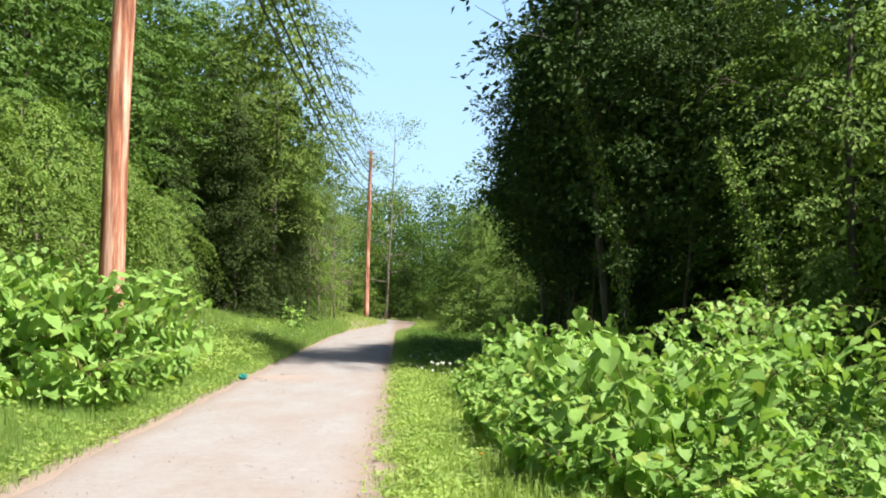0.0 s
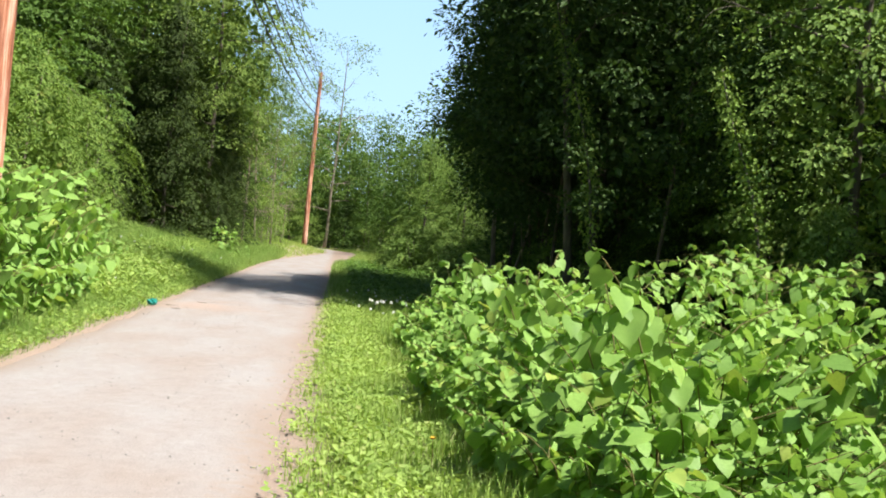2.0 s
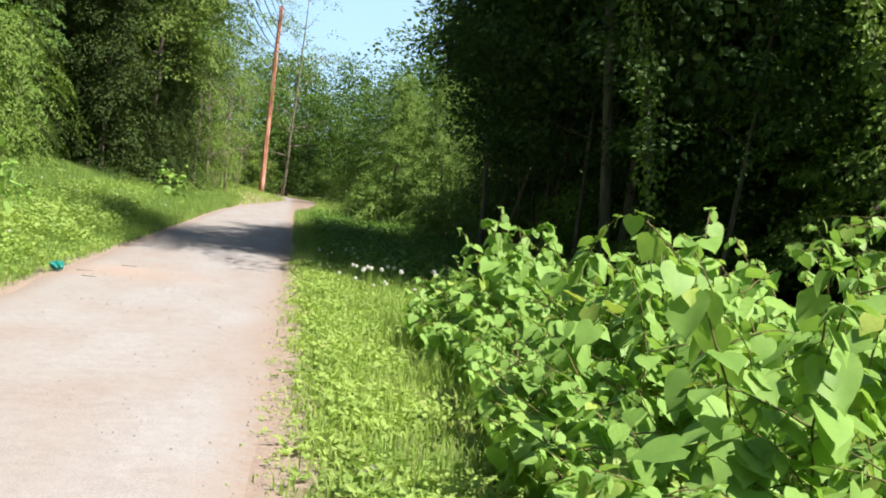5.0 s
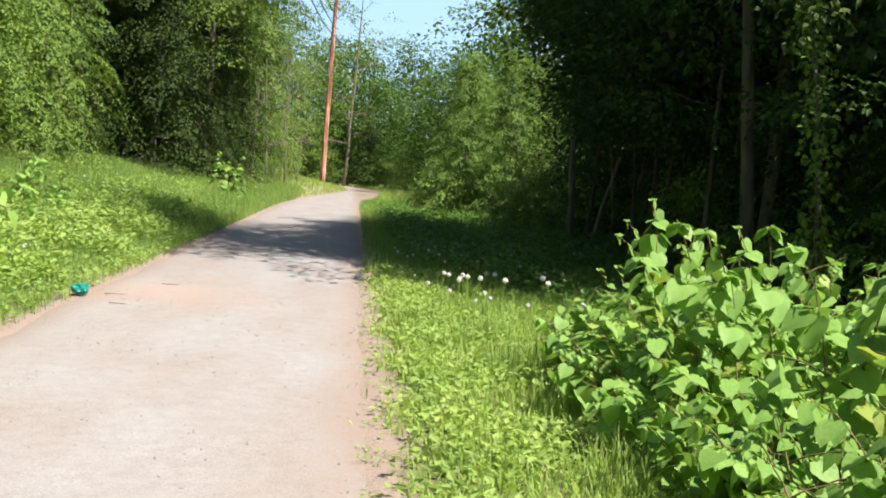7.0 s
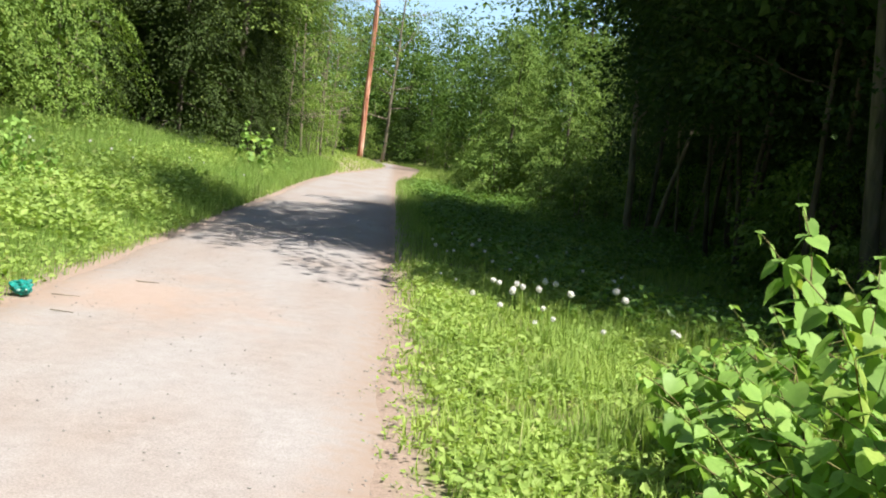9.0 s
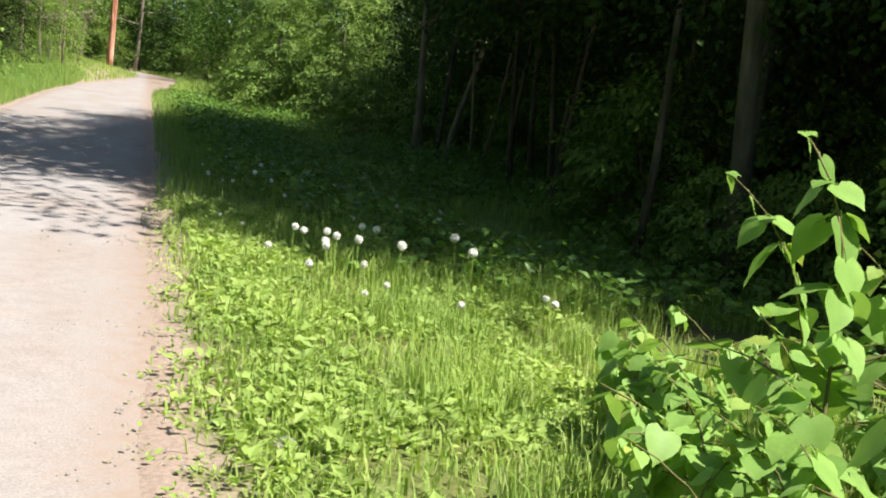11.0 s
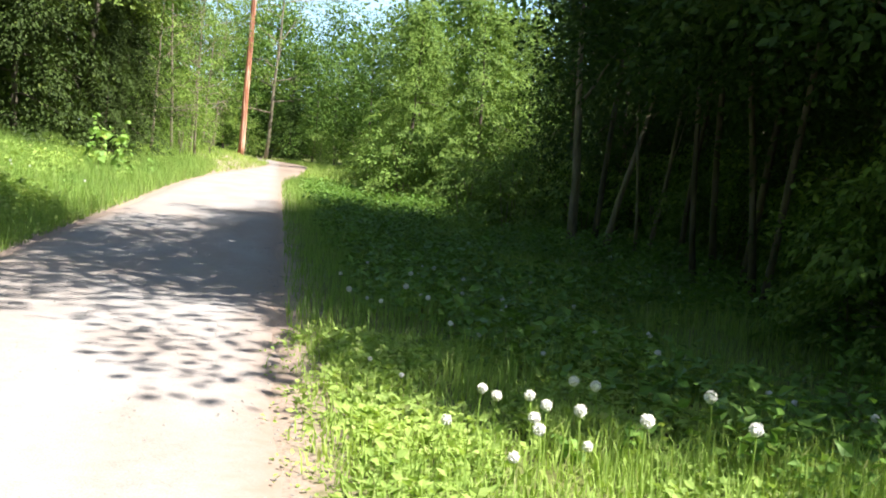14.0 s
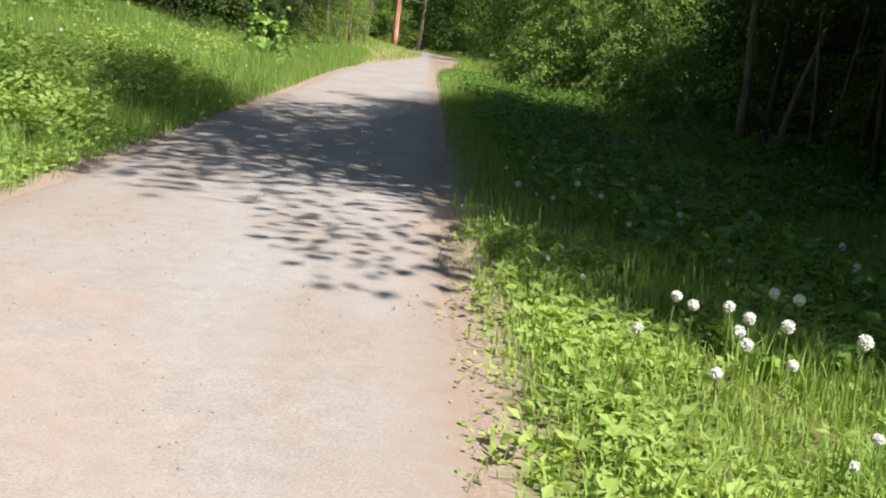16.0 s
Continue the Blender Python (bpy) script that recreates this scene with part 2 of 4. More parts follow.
def tube(pts, radii, seg=7):
    """Vertices and faces of a tapered tube along pts, closed at both ends."""
    pts = np.asarray(pts, dtype=float)
    v, f = [], []
    for i, p in enumerate(pts):
        d = pts[min(i + 1, len(pts) - 1)] - pts[max(i - 1, 0)]
        d = d / (np.linalg.norm(d) + 1e-9)
        a = np.cross(d, (0.31, 0.95, 0.05) if abs(d[2]) > 0.7 else (0, 0, 1.0))
        a = a / (np.linalg.norm(a) + 1e-9)
        c = np.cross(d, a)
        for k in range(seg):
            w = 2 * math.pi * k / seg
            v.append(p + radii[i] * (math.cos(w) * a + math.sin(w) * c))
    for i in range(len(pts) - 1):
        for k in range(seg):
            k2 = (k + 1) % seg
            f.append((i * seg + k, i * seg + k2, (i + 1) * seg + k2, (i + 1) * seg + k))
    f.append(tuple(range(seg - 1, -1, -1)))
    f.append(tuple(range((len(pts) - 1) * seg, len(pts) * seg)))
    return v, f


def join(pieces):
    v, f = [], []
    for pv, pf in pieces:
        o = len(v)
        v.extend(tuple(q) for q in pv)
        f.extend(tuple(i + o for i in q) for q in pf)
    return v, f


def leaf_cloud(P, D, N, size, wide=0.5, fold=0.12):
    """Folded four-cornered leaves: P the base, D the way to the tip, N the upper side."""
    D = D / (np.linalg.norm(D, axis=1)[:, None] + 1e-9)
    S = np.cross(D, N)
    S = S / (np.linalg.norm(S, axis=1)[:, None] + 1e-9)
    N = np.cross(S, D)
    s = size[:, None]
    mid = P + D * s * 0.42 + N * s * fold
    V = np.stack([P, mid + S * s * wide / 2, P + D * s - N * s * 0.08, mid - S * s * wide / 2], 1).reshape(-1, 3)
    k = np.arange(len(P))[:, None] * 4
    F = np.concatenate([k + np.array([[0, 1, 2]]), k + np.array([[0, 2, 3]])], 1).reshape(-1, 3)
    return V, F


def rand_dirs(rng, n, up=0.0):
    d = rng.normal(size=(n, 3))
    d[:, 2] += up
    return d / np.linalg.norm(d, axis=1)[:, None]


# ---------------------------------------------------------------- ground and trail
def build_ground():
    xs = np.concatenate([[-3000, -900, -300, -120, -70, -45, -32], np.arange(-26, -10, 1.5), np.arange(-10, -3.6, 0.3), np.arange(-3.5, -2.4, 0.08), np.arange(-2.3, -0.6, 0.4), np.arange(-0.55, 0.6, 0.08), np.arange(0.7, 8, 0.3), np.arange(8, 26, 1.5), [32, 45, 70, 120, 300, 900, 3000]])
    ys = np.concatenate([[-3000, -900, -300, -100, -40, -15, -5], np.arange(0, 50, 0.5), np.arange(50, 130, 1.5), [140, 170, 220, 350, 900, 3000]])
    X, Y = np.meshgrid(xs, ys)
    Z = ground_z(X, Y)
    V = np.stack([X.ravel(), Y.ravel(), Z.ravel()], 1)
    w = len(xs)
    F = [(j * w + i, j * w + i + 1, (j + 1) * w + i + 1, (j + 1) * w + i) for j in range(len(ys) - 1) for i in range(w - 1)]
    return tagged(new("ground", mesh_of("ground", V, F, SOIL, True)), "grassy earth verge rising to a low bank", "ground", kind="structure")


def build_trail():
    rng = np.random.default_rng(3)
    ys = np.arange(-30, 126, 0.35)
    ne, cols = np.cumsum(rng.normal(size=(2, len(ys))), axis=1) * 0.012, 12
    ne = ne - np.stack([np.convolve(r, np.ones(25) / 25, "same") for r in ne])
    ne += 0.055 * np.sin(ys * np.array([[1.9], [2.3]]) + 2 * np.sin(0.7 * ys))
    V, F = [], []
    for j, y in enumerate(ys):
        c, h = float(centre(y)) - 1.5, float(half_width(y))
        a, b2 = c - h + ne[0, j], c + h + ne[1, j]
        for i in range(cols + 1):
            u = i / cols
            z = 0.012 + 0.02 * (1 - (2 * u - 1) ** 2) + 0.004 * math.sin(3 * y + 9 * u)
            if i in (0, cols):
                z = -0.02
            V.append((a + (b2 - a) * u, y, z))
    for j in range(len(ys) - 1):
        for i in range(cols):
            k = j * (cols + 1) + i
            F.append((k, k + 1, k + cols + 2, k + cols + 1))
    return tagged(new("path", mesh_of("path", V, F, PATHM, True)), "pale compacted fine gravel walking trail", "path", kind="structure")


def build_horizon_sky():
    """The pale hazy band of sky above the horizon at the far end of the trail."""
    m = bpy.data.materials.new("hazy_sky")
    m.use_nodes = True
    nt = m.node_tree
    nt.nodes.remove(nt.nodes["Principled BSDF"])
    em = nt.nodes.new("ShaderNodeEmission")
    sep = nt.nodes.new("ShaderNodeSeparateXYZ")
    nt.links.new(nt.nodes.new("ShaderNodeTexCoord").outputs["Generated"], sep.inputs[0])
    nt.links.new(ramp(nt, sep.outputs[2], [(0.0, (0.46, 0.58, 0.66)), (0.25, (0.33, 0.50, 0.69)), (1.0, (0.20, 0.37, 0.62))]), em.inputs[0])
    nt.links.new(em.outputs[0], nt.nodes["Material Output"].inputs[0])
    seg, R = 24, 2500.0
    V = [(R * math.sin(radians(-44 + 88 * i / seg)), R * math.cos(radians(-44 + 88 * i / seg)), z) for z in (-40.0, 300.0, 1150.0) for i in range(seg + 1)]
    F = [(j * (seg + 1) + i, j * (seg + 1) + i + 1, (j + 1) * (seg + 1) + i + 1, (j + 1) * (seg + 1) + i) for j in range(2) for i in range(seg)]
    return tagged(new("backdrop", mesh_of("backdrop", V, F, m, True)), "pale blue hazy sky above the horizon", "sky", kind="structure")


ground = build_ground()
trail = build_trail()
build_horizon_sky()


# ---------------------------------------------------------------- trees
def limb_path(rng, start, d, length, n=6, droop=0.0, wob=0.12):
    pts = [np.array(start, dtype=float)]
    d = np.array(d, dtype=float) / np.linalg.norm(d)
    for i in range(n):
        d = d + rng.normal(size=3) * wob + np.array([0, 0, -droop])
        d = d / np.linalg.norm(d)
        pts.append(pts[-1] + d * length / n)
    return pts


def make_tree(name, seed, height, radius, low, trunk_r, leaf, clumps, per, mat, bark, label, limbs=9, droop=0.0, cone=0.0, flat=0.48, spread=0.8, lean=0.0, twigs=0, stems=1, fill=0.55, sprays=0, spray=1.3, fan=60, arch=0.55, core=2000):
    rng = np.random.default_rng(seed)
    root = tagged(new(name), label, "tree")
    tips = []
    for s in range(stems):
        off = rng.normal(size=2) * (0.25 if stems > 1 else 0)
        base = np.array([off[0], off[1], -0.25])
        d0 = np.array([lean + (rng.normal() * 0.12 if stems > 1 else 0), (rng.normal() * 0.12 if stems > 1 else 0), 1.0])
        tp = limb_path(rng, base, d0, height * 0.93 + 0.25, 10, wob=0.035)
        rad = [trunk_r * (1.25 if i == 0 else 1.0) * (1 - 0.085 * i) for i in range(11)]
        part("trunk", mesh_of("trunk", *tube(tp, rad, 9), bark, True), root)
        for i in range(max(2, limbs // stems)):
            h = low / height + (0.97 - low / height) * ((i + 0.5) / max(2, limbs // stems)) + rng.normal() * 0.02
            h = min(max(h, 0.08), 0.95)
            q = h * 10
            p = tp[int(q)] + (tp[min(int(q) + 1, 10)] - tp[int(q)]) * (q - int(q))
            az = rng.uniform(0, 2 * math.pi) if i % 2 else 2.4 * i
            reach = radius * ((1 - cone * (h - low / height) / (1 - low / height)) if cone else math.sqrt(max(0.15, 1 - (2 * (h - 0.5)) ** 2 * 0.6))) * rng.uniform(0.7, 1.05)
            up = 0.15 if cone else 0.55 * h + 0.1
            lp = limb_path(rng, p, (math.cos(az), math.sin(az), up), reach, 6, droop * 0.25, 0.13)
            r0 = trunk_r * (1 - 0.085 * q) * 0.5
            wood = [tube(lp, [r0 * (1 - 0.14 * k) for k in range(7)], 5)]
            tips += [lp[k] for k in (3, 4, 5, 6)]
            for t in range(3 + twigs):
                k = rng.integers(2, 6)
                dd = (lp[k + 1] - lp[k]) / (np.linalg.norm(lp[k + 1] - lp[k]) + 1e-9) + rng.normal(size=3) * 0.6
                tw = limb_path(rng, lp[k], dd, reach * rng.uniform(0.25, 0.5), 4, droop * 0.3, 0.2)
                wood.append(tube(tw, [r0 * 0.35 * (1 - 0.2 * m) for m in range(5)], 4))
                tips += [tw[2], tw[4]]
            part("limb", mesh_of("limb", *join(wood), bark, True), root)
    # leaves lie over domed boughs: some at the twig ends, the rest through the outer crown
    T = np.array(tips)
    C = T[rng.integers(0, len(T), clumps)] + rng.normal(size=(clumps, 3)) * spread * 0.35
    nf = int(clumps * fill)
    v = (np.arange(nf) + rng.uniform(0, 1, nf)) / max(nf, 1)
    prof = (1 - cone * v) if cone else np.sqrt(np.maximum(0.1, 1 - (2 * v - 0.9) ** 2 * 0.8))
    rr = np.maximum(radius * prof - spread * 0.5, 0.2) * rng.uniform(0.25, 1.0, nf) ** 0.35
    az = 2.4 * np.arange(nf) + rng.normal(size=nf) * 0.5
    lump = 1 + 0.16 * np.sin(3 * az + 5 * v + seed) + 0.10 * np.sin(7 * az - 9 * v)
    C[:nf] = np.stack([np.cos(az) * rr * lump, np.sin(az) * rr * lump, low * 0.8 + (height - low * 0.8) * v - droop * 0.25 * rr], 1)
    C[:, 2] = np.maximum(C[:, 2], 0.25)
    axis = np.hypot(C[:, 0], C[:, 1])
    rad = spread * rng.uniform(0.5, 1.3, clumps)
    n_each = np.maximum(8, per * (rad / spread) ** 1.6 * rng.uniform(0.7, 1.2, clumps)).astype(int)
    k = np.repeat(np.arange(clumps), n_each)
    n = len(k)
    out = np.stack([C[:, 0], C[:, 1], 0 * axis], 1) / (axis[:, None] + 0.3)
    ball = rand_dirs(rng, n, 0.7) + out[k] * 0.45
    ball /= np.linalg.norm(ball, axis=1)[:, None]
    depth = np.where(rng.uniform(0, 1, n) < 0.72, rng.uniform(0.78, 1.06, n), rng.uniform(0.1, 0.8, n))
    off = ball * (depth * rad[k])[:, None]
    along = np.einsum("ij,ij->i", off, out[k])
    off = off * 0.85 + out[k] * (0.5 * along)[:, None]
    side = np.hypot(off[:, 0], off[:, 1])
    off[:, 2] = off[:, 2] * flat - droop * 0.35 * side ** 1.5
    P = C[k] + off + rng.normal(size=(n, 3)) * 0.05
    P[:, 2] = np.maximum(P[:, 2], 0.05)
    D = out[k] * 0.5 + ball * 0.6 + rand_dirs(rng, n) * 0.7
    D[:, 2] -= 0.35 + droop * 0.6
    N = rand_dirs(rng, n) * 0.32 + ball * 0.9 + np.array([[0, 0, 0.45]])
    size = leaf * rng.uniform(0.65, 1.35, n)
    if core:
        # close inner foliage that keeps the light out of the crown
        v = rng.uniform(0.04, 0.93, core)
        prof = (1 - cone * v) if cone else np.sqrt(np.maximum(0.1, 1 - (2 * v - 0.9) ** 2 * 0.8))
        rr, az = radius * prof * 0.58 * np.sqrt(rng.uniform(0.05, 1, core)), rng.uniform(0, 2 * math.pi, core)
        I = np.stack([np.cos(az) * rr, np.sin(az) * rr, low + (height - low) * v - droop * 0.25 * rr], 1)
        I[:, 2] = np.maximum(I[:, 2], 0.2)
        P, D, N = np.concatenate([P, I]), np.concatenate([D, rand_dirs(rng, core) - np.array([[0, 0, 0.5]])]), np.concatenate([N, rand_dirs(rng, core, 0.8)])
        size = np.concatenate([size, radius * 0.08 * rng.uniform(0.7, 1.2, core)])
    if sprays:
        # flat drooping sprays in layers over the outside of the crown, with dark gaps between them
        v = (np.arange(sprays) + rng.uniform(0, 1, sprays)) / sprays
        prof = (1 - cone * v) if cone else np.sqrt(np.maximum(0.12, 1 - (2 * v - 0.85) ** 2 * 0.85))
        az = 2.4 * np.arange(sprays) + rng.normal(size=sprays) * 0.35
        lump = 1 + 0.18 * np.sin(3 * az + 6 * v + seed) + 0.12 * np.sin(5 * az - 11 * v)
        L = spray * rng.uniform(0.6, 1.35, sprays)
        r0 = np.maximum(radius * prof * lump - L * 0.75, 0.15) * rng.uniform(0.75, 1.05, sprays)
        o = np.stack([np.cos(az), np.sin(az), 0 * az], 1)
        z0 = low * 0.8 + (height - low * 0.8) * v - droop * 0.2 * r0
        side = np.stack([-np.sin(az), np.cos(az), 0 * az], 1)
        q = np.repeat(np.arange(sprays), fan)
        m = len(q)
        t = rng.uniform(0.05, 1.0, m)
        w = L[q] * 0.42 * (1.05 - 0.75 * t) * np.sqrt(np.minimum(1, 4 * t)) * rng.uniform(-1, 1, m)
        rise = rng.uniform(0.1, 0.5, sprays)[q]
        S = o[q] * (r0[q] + L[q] * t)[:, None] + side[q] * w[:, None]
        S[:, 2] = np.maximum(z0[q] + L[q] * (rise * t - (arch + droop * 0.4) * t ** 2) - 0.35 * np.abs(w) + rng.normal(size=m) * 0.03, 0.12)
        D2 = o[q] * 0.7 + side[q] * np.sign(w)[:, None] * 0.6 + rng.normal(size=(m, 3)) * 0.3
        D2[:, 2] -= 0.3 + 0.6 * t
        N2 = np.array([[0, 0, 1.0]]) + o[q] * (0.7 * t)[:, None] + rng.normal(size=(m, 3)) * 0.2
        P, D, N = np.concatenate([P, S]), np.concatenate([D, D2]), np.concatenate([N, N2])
        size = np.concatenate([size, leaf * rng.uniform(0.55, 1.25, m)])
    V, F = leaf_cloud(P, D, N, size, 0.66, 0.08)
    part("crown", mesh_of("crown", V, F, mat), root)
    return root


def put(proto, x, y, s=1.0, rz=None, sz=None, first=[]):
    """A copy of a prototype tree standing on the ground; the prototype itself is used for the first one."""
    rz = random.uniform(0, 360) if rz is None else rz
    m = pose(x, y, float(ground_z(x, y)) - 0.02, 0, 0, rz) @ Matrix.Diagonal((s, s, sz or s, 1))
    if proto.name in first:
        return copy_thing(proto, m)
    first.append(proto.name)
    proto.matrix_basis = m
    return proto


random.seed(11)
MAPLE = make_tree("tree", 1, 13.5, 3.5, 2.6, 0.17, 0.14, 22, 80, BROAD, BARK, "tall broadleaf tree with full green crown", 11, spread=1.1, flat=0.6, sprays=150, spray=1.9, fan=100)
ASH = make_tree("tree", 2, 15.5, 2.7, 5.0, 0.092, 0.14, 80, 100, SHADEDL, GREYBARK, "slender tall tree with grey trunk, crown coloured dark for shade", 10, spread=1.1, flat=0.6)
SHADE = make_tree("tree", 3, 14.5, 3.6, 1.6, 0.15, 0.16, 125, 110, SHADEDL, BARK, "leafy forest tree with drooping branches, coloured dark for shade", 12, droop=0.4, spread=1.35)
CANOPY = make_tree("tree", 14, 14.0, 3.6, 4.6, 0.07, 0.14, 215, 115, SHADEDL, BARK, "tall forest tree with bare lower trunk", 11, droop=0.2, spread=0.95)
OVERHANG = make_tree("tree", 12, 16.5, 4.3, 5.4, 0.14, 0.13, 50, 90, FEATHER, BARK, "large light green feathery crown overhanging the bank", 12, droop=0.3, spread=1.2, sprays=190, spray=2.0, fan=105)
HEMLOCK = make_tree("conifer_tree", 4, 15.5, 3.8, 0.6, 0.16, 0.17, 150, 105, HEML, BARK, "dense dark evergreen with drooping boughs", 16, droop=0.7, cone=0.75, spread=1.1, sprays=90, spray=1.9, fan=110, arch=0.7, core=2200)
BUSHTREE = make_tree("small_tree", 5, 5.8, 2.7, 0.4, 0.06, 0.085, 14, 60, LIGHTL, TWIG, "low light green tree with arching branches", 12, droop=0.9, stems=3, spread=0.8, sprays=150, spray=1.35, fan=120, arch=0.8)
THICKET = make_tree("small_tree", 15, 5.8, 2.7, 0.4, 0.06, 0.16, 40, 70, LIGHTL, TWIG, "low leafy tree at the far trail", 8, droop=0.6, stems=3, spread=0.95, core=450)
AIRY = make_tree("sparse_tree", 6, 11.5, 2.3, 2.0, 0.09, 0.10, 120, 42, LIGHTL, TWIG, "thin half-bare tree with fine twigs", 20, twigs=9, fill=0.1, spread=0.6, core=0)
SHRUB = make_tree("shrub", 7, 2.3, 1.5, 0.1, 0.03, 0.10, 30, 70, VINEL, TWIG, "dense green shrub beside the trail", 8, stems=4, spread=0.6, sprays=60, spray=0.75, fan=60, core=450)
VINED = make_tree("vine_covered_tree", 8, 12.0, 2.6, 0.5, 0.15, 0.14, 70, 85, VINEL, BARK, "sunlit tree hung with leafy vines", 12, droop=0.5, spread=1.0, sprays=190, spray=1.6, fan=95)
EDGE = make_tree("tree", 16, 13.0, 3.4, 1.6, 0.15, 0.13, 25, 90, VINEL, BARK, "sunlit leafy tree at the edge of the wood", 11, spread=1.1, flat=0.6, droop=0.3, sprays=160, spray=1.8, fan=105)
UNDER = make_tree("undergrowth_bush", 17, 2.4, 1.3, 0.1, 0.025, 0.11, 14, 60, VINEL, TWIG, "shaded leafy bush under the trees", 7, stems=4, spread=0.6, sprays=50, spray=0.8, fan=55, core=350)
DISTANT = make_tree("tree", 9, 13.0, 4.0, 0.8, 0.16, 0.26, 66, 70, BROAD, BARK, "broad green tree deep in the wood", 6, spread=1.7, flat=0.6)
GLOOM = make_tree("tree", 10, 14.0, 4.2, 0.4, 0.18, 0.34, 95, 70, SHADEDL, BARK, "tree deep in the wood, leaves coloured dark for its shade", 6, spread=1.7, flat=0.6)

# left bank, from the start of the walk onwards
for x, y, s in ((-9.6, 23, 1.0), (-9.4, 29, 1.0), (-9.2, 35.0, 0.95), (-8.6, 40.6, 0.8), (-10.5, 16, 1.1), (-10, 8, 1.0)):
    put(BUSHTREE, x, y, s)
for x, y, s in ((-12.4, 31, 1.0), (-12.5, 38, 1.1), (-11.9, 45, 1.0), (-13, 24, 1.0), (-14, 15, 1.0), (-12, 4, 1.0), (-10.5, 57, 1.2), (-11.5, 50, 1.15)):
    put(MAPLE, x, y, s)
for x, y, s in ((-7.2, 49.6, 0.62), (-5.4, 52.8, 0.5), (-8.9, 52.0, 0.8), (-6.8, 54.5, 0.85), (-5.4, 57.5, 0.72), (-8.8, 59.5, 0.95), (-12.5, 53, 1.1), (-9.9, 47.2, 0.85)):
    put(HEMLOCK, x, y, s)
put(OVERHANG, -6.0, 54.0, 1.05)
put(OVERHANG, -8.5, 63.0, 0.95)
for x, y, s in ((-7.2, 68, 0.95), (-6.4, 78, 0.9)):
    put(MAPLE, x, y, s)
for x, y, s in ((-4.6, 66, 0.85), (-4.4, 72, 1.0), (-5.0, 61.5, 0.8), (-3.9, 69, 0.8), (-4.4, 80, 1.0), (-4.6, 94, 1.1), (-1.2, 101, 1.95)):
    put(AIRY, x, y, s)
for x, y, s in ((-4.6, 69.5, 0.6), (-3.9, 76.5, 0.65), (-4.2, 64.2, 0.45)):
    put(THICKET, x, y, s)
for x, y, s in ((-17, 28, 1.1), (-17, 36, 1.1), (-16, 44, 1.1), (-15, 50, 1.1), (-13, 60, 1.1), (-11, 67, 1.0), (-11, 75, 1.0), (-10, 84, 1.0), (-19, 20, 1.1), (-22, 34, 1.2), (-21, 44, 1.2), (-20, 54, 1.2), (-17, 62, 1.2), (-8, 93, 0.9), (-16, 78, 1.2)):
    put(DISTANT, x, y, s)
# right wood: sunlit edge behind the knotweed
for x, y, s in ((8.8, 20.6, 0.8), (8.0, 22.6, 0.72), (11.4, 18.0, 0.85), (8.6, 24.4, 0.78)):
    put(EDGE, x, y, s)
for x, y, s in ((9.6, 16.6, 0.55), (7.6, 19.0, 0.42)):
    put(VINED, x, y, s)
# out of view: trees added to cast shade on the knotweed's right side
for x, y, s in ((9.6, 8.6, 0.6), (9.4, 12.0, 0.58), (10.4, 14.6, 0.62), (6.7, 5.8, 0.6)):
    put(SHADE, x, y, s)
# right wood: shaded inside, the gloom partly put into the leaf colour
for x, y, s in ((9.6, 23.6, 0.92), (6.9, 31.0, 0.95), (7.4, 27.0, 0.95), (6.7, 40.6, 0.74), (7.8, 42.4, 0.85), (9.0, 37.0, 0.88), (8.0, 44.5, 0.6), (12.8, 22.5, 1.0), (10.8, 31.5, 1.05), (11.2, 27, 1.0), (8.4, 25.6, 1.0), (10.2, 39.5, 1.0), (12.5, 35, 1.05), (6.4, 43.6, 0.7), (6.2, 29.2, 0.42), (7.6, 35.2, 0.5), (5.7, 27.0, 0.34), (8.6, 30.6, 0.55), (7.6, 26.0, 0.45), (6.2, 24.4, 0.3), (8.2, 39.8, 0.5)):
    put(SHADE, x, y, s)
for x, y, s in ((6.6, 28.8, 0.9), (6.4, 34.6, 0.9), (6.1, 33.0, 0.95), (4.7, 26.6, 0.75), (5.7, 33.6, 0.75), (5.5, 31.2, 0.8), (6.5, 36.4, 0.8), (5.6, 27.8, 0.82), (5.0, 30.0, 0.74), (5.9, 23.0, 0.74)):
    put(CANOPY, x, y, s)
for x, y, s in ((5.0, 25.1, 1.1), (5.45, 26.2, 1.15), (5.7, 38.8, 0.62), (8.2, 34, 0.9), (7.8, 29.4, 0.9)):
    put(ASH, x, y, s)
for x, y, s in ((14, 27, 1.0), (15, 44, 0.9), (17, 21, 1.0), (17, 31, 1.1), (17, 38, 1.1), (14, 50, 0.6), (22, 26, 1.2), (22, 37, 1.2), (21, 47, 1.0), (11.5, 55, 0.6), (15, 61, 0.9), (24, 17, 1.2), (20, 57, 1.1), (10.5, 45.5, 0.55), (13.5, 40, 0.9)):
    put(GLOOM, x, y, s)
for x, y, s in ((4.2, 56, 1.0), (-5.6, 65.0, 0.5), (5.4, 64, 1.0), (6.8, 75, 1.0), (-5.4, 73.0, 0.55), (7.4, 53, 0.95), (5.4, 50.5, 0.95), (8.6, 64, 1.15)):
    put(VINED, x, y, s)
for x, y, s in ((12.5, 66, 1.1), (10.5, 76, 1.1), (9.5, 86, 1.0)):
    put(DISTANT, x, y, s)
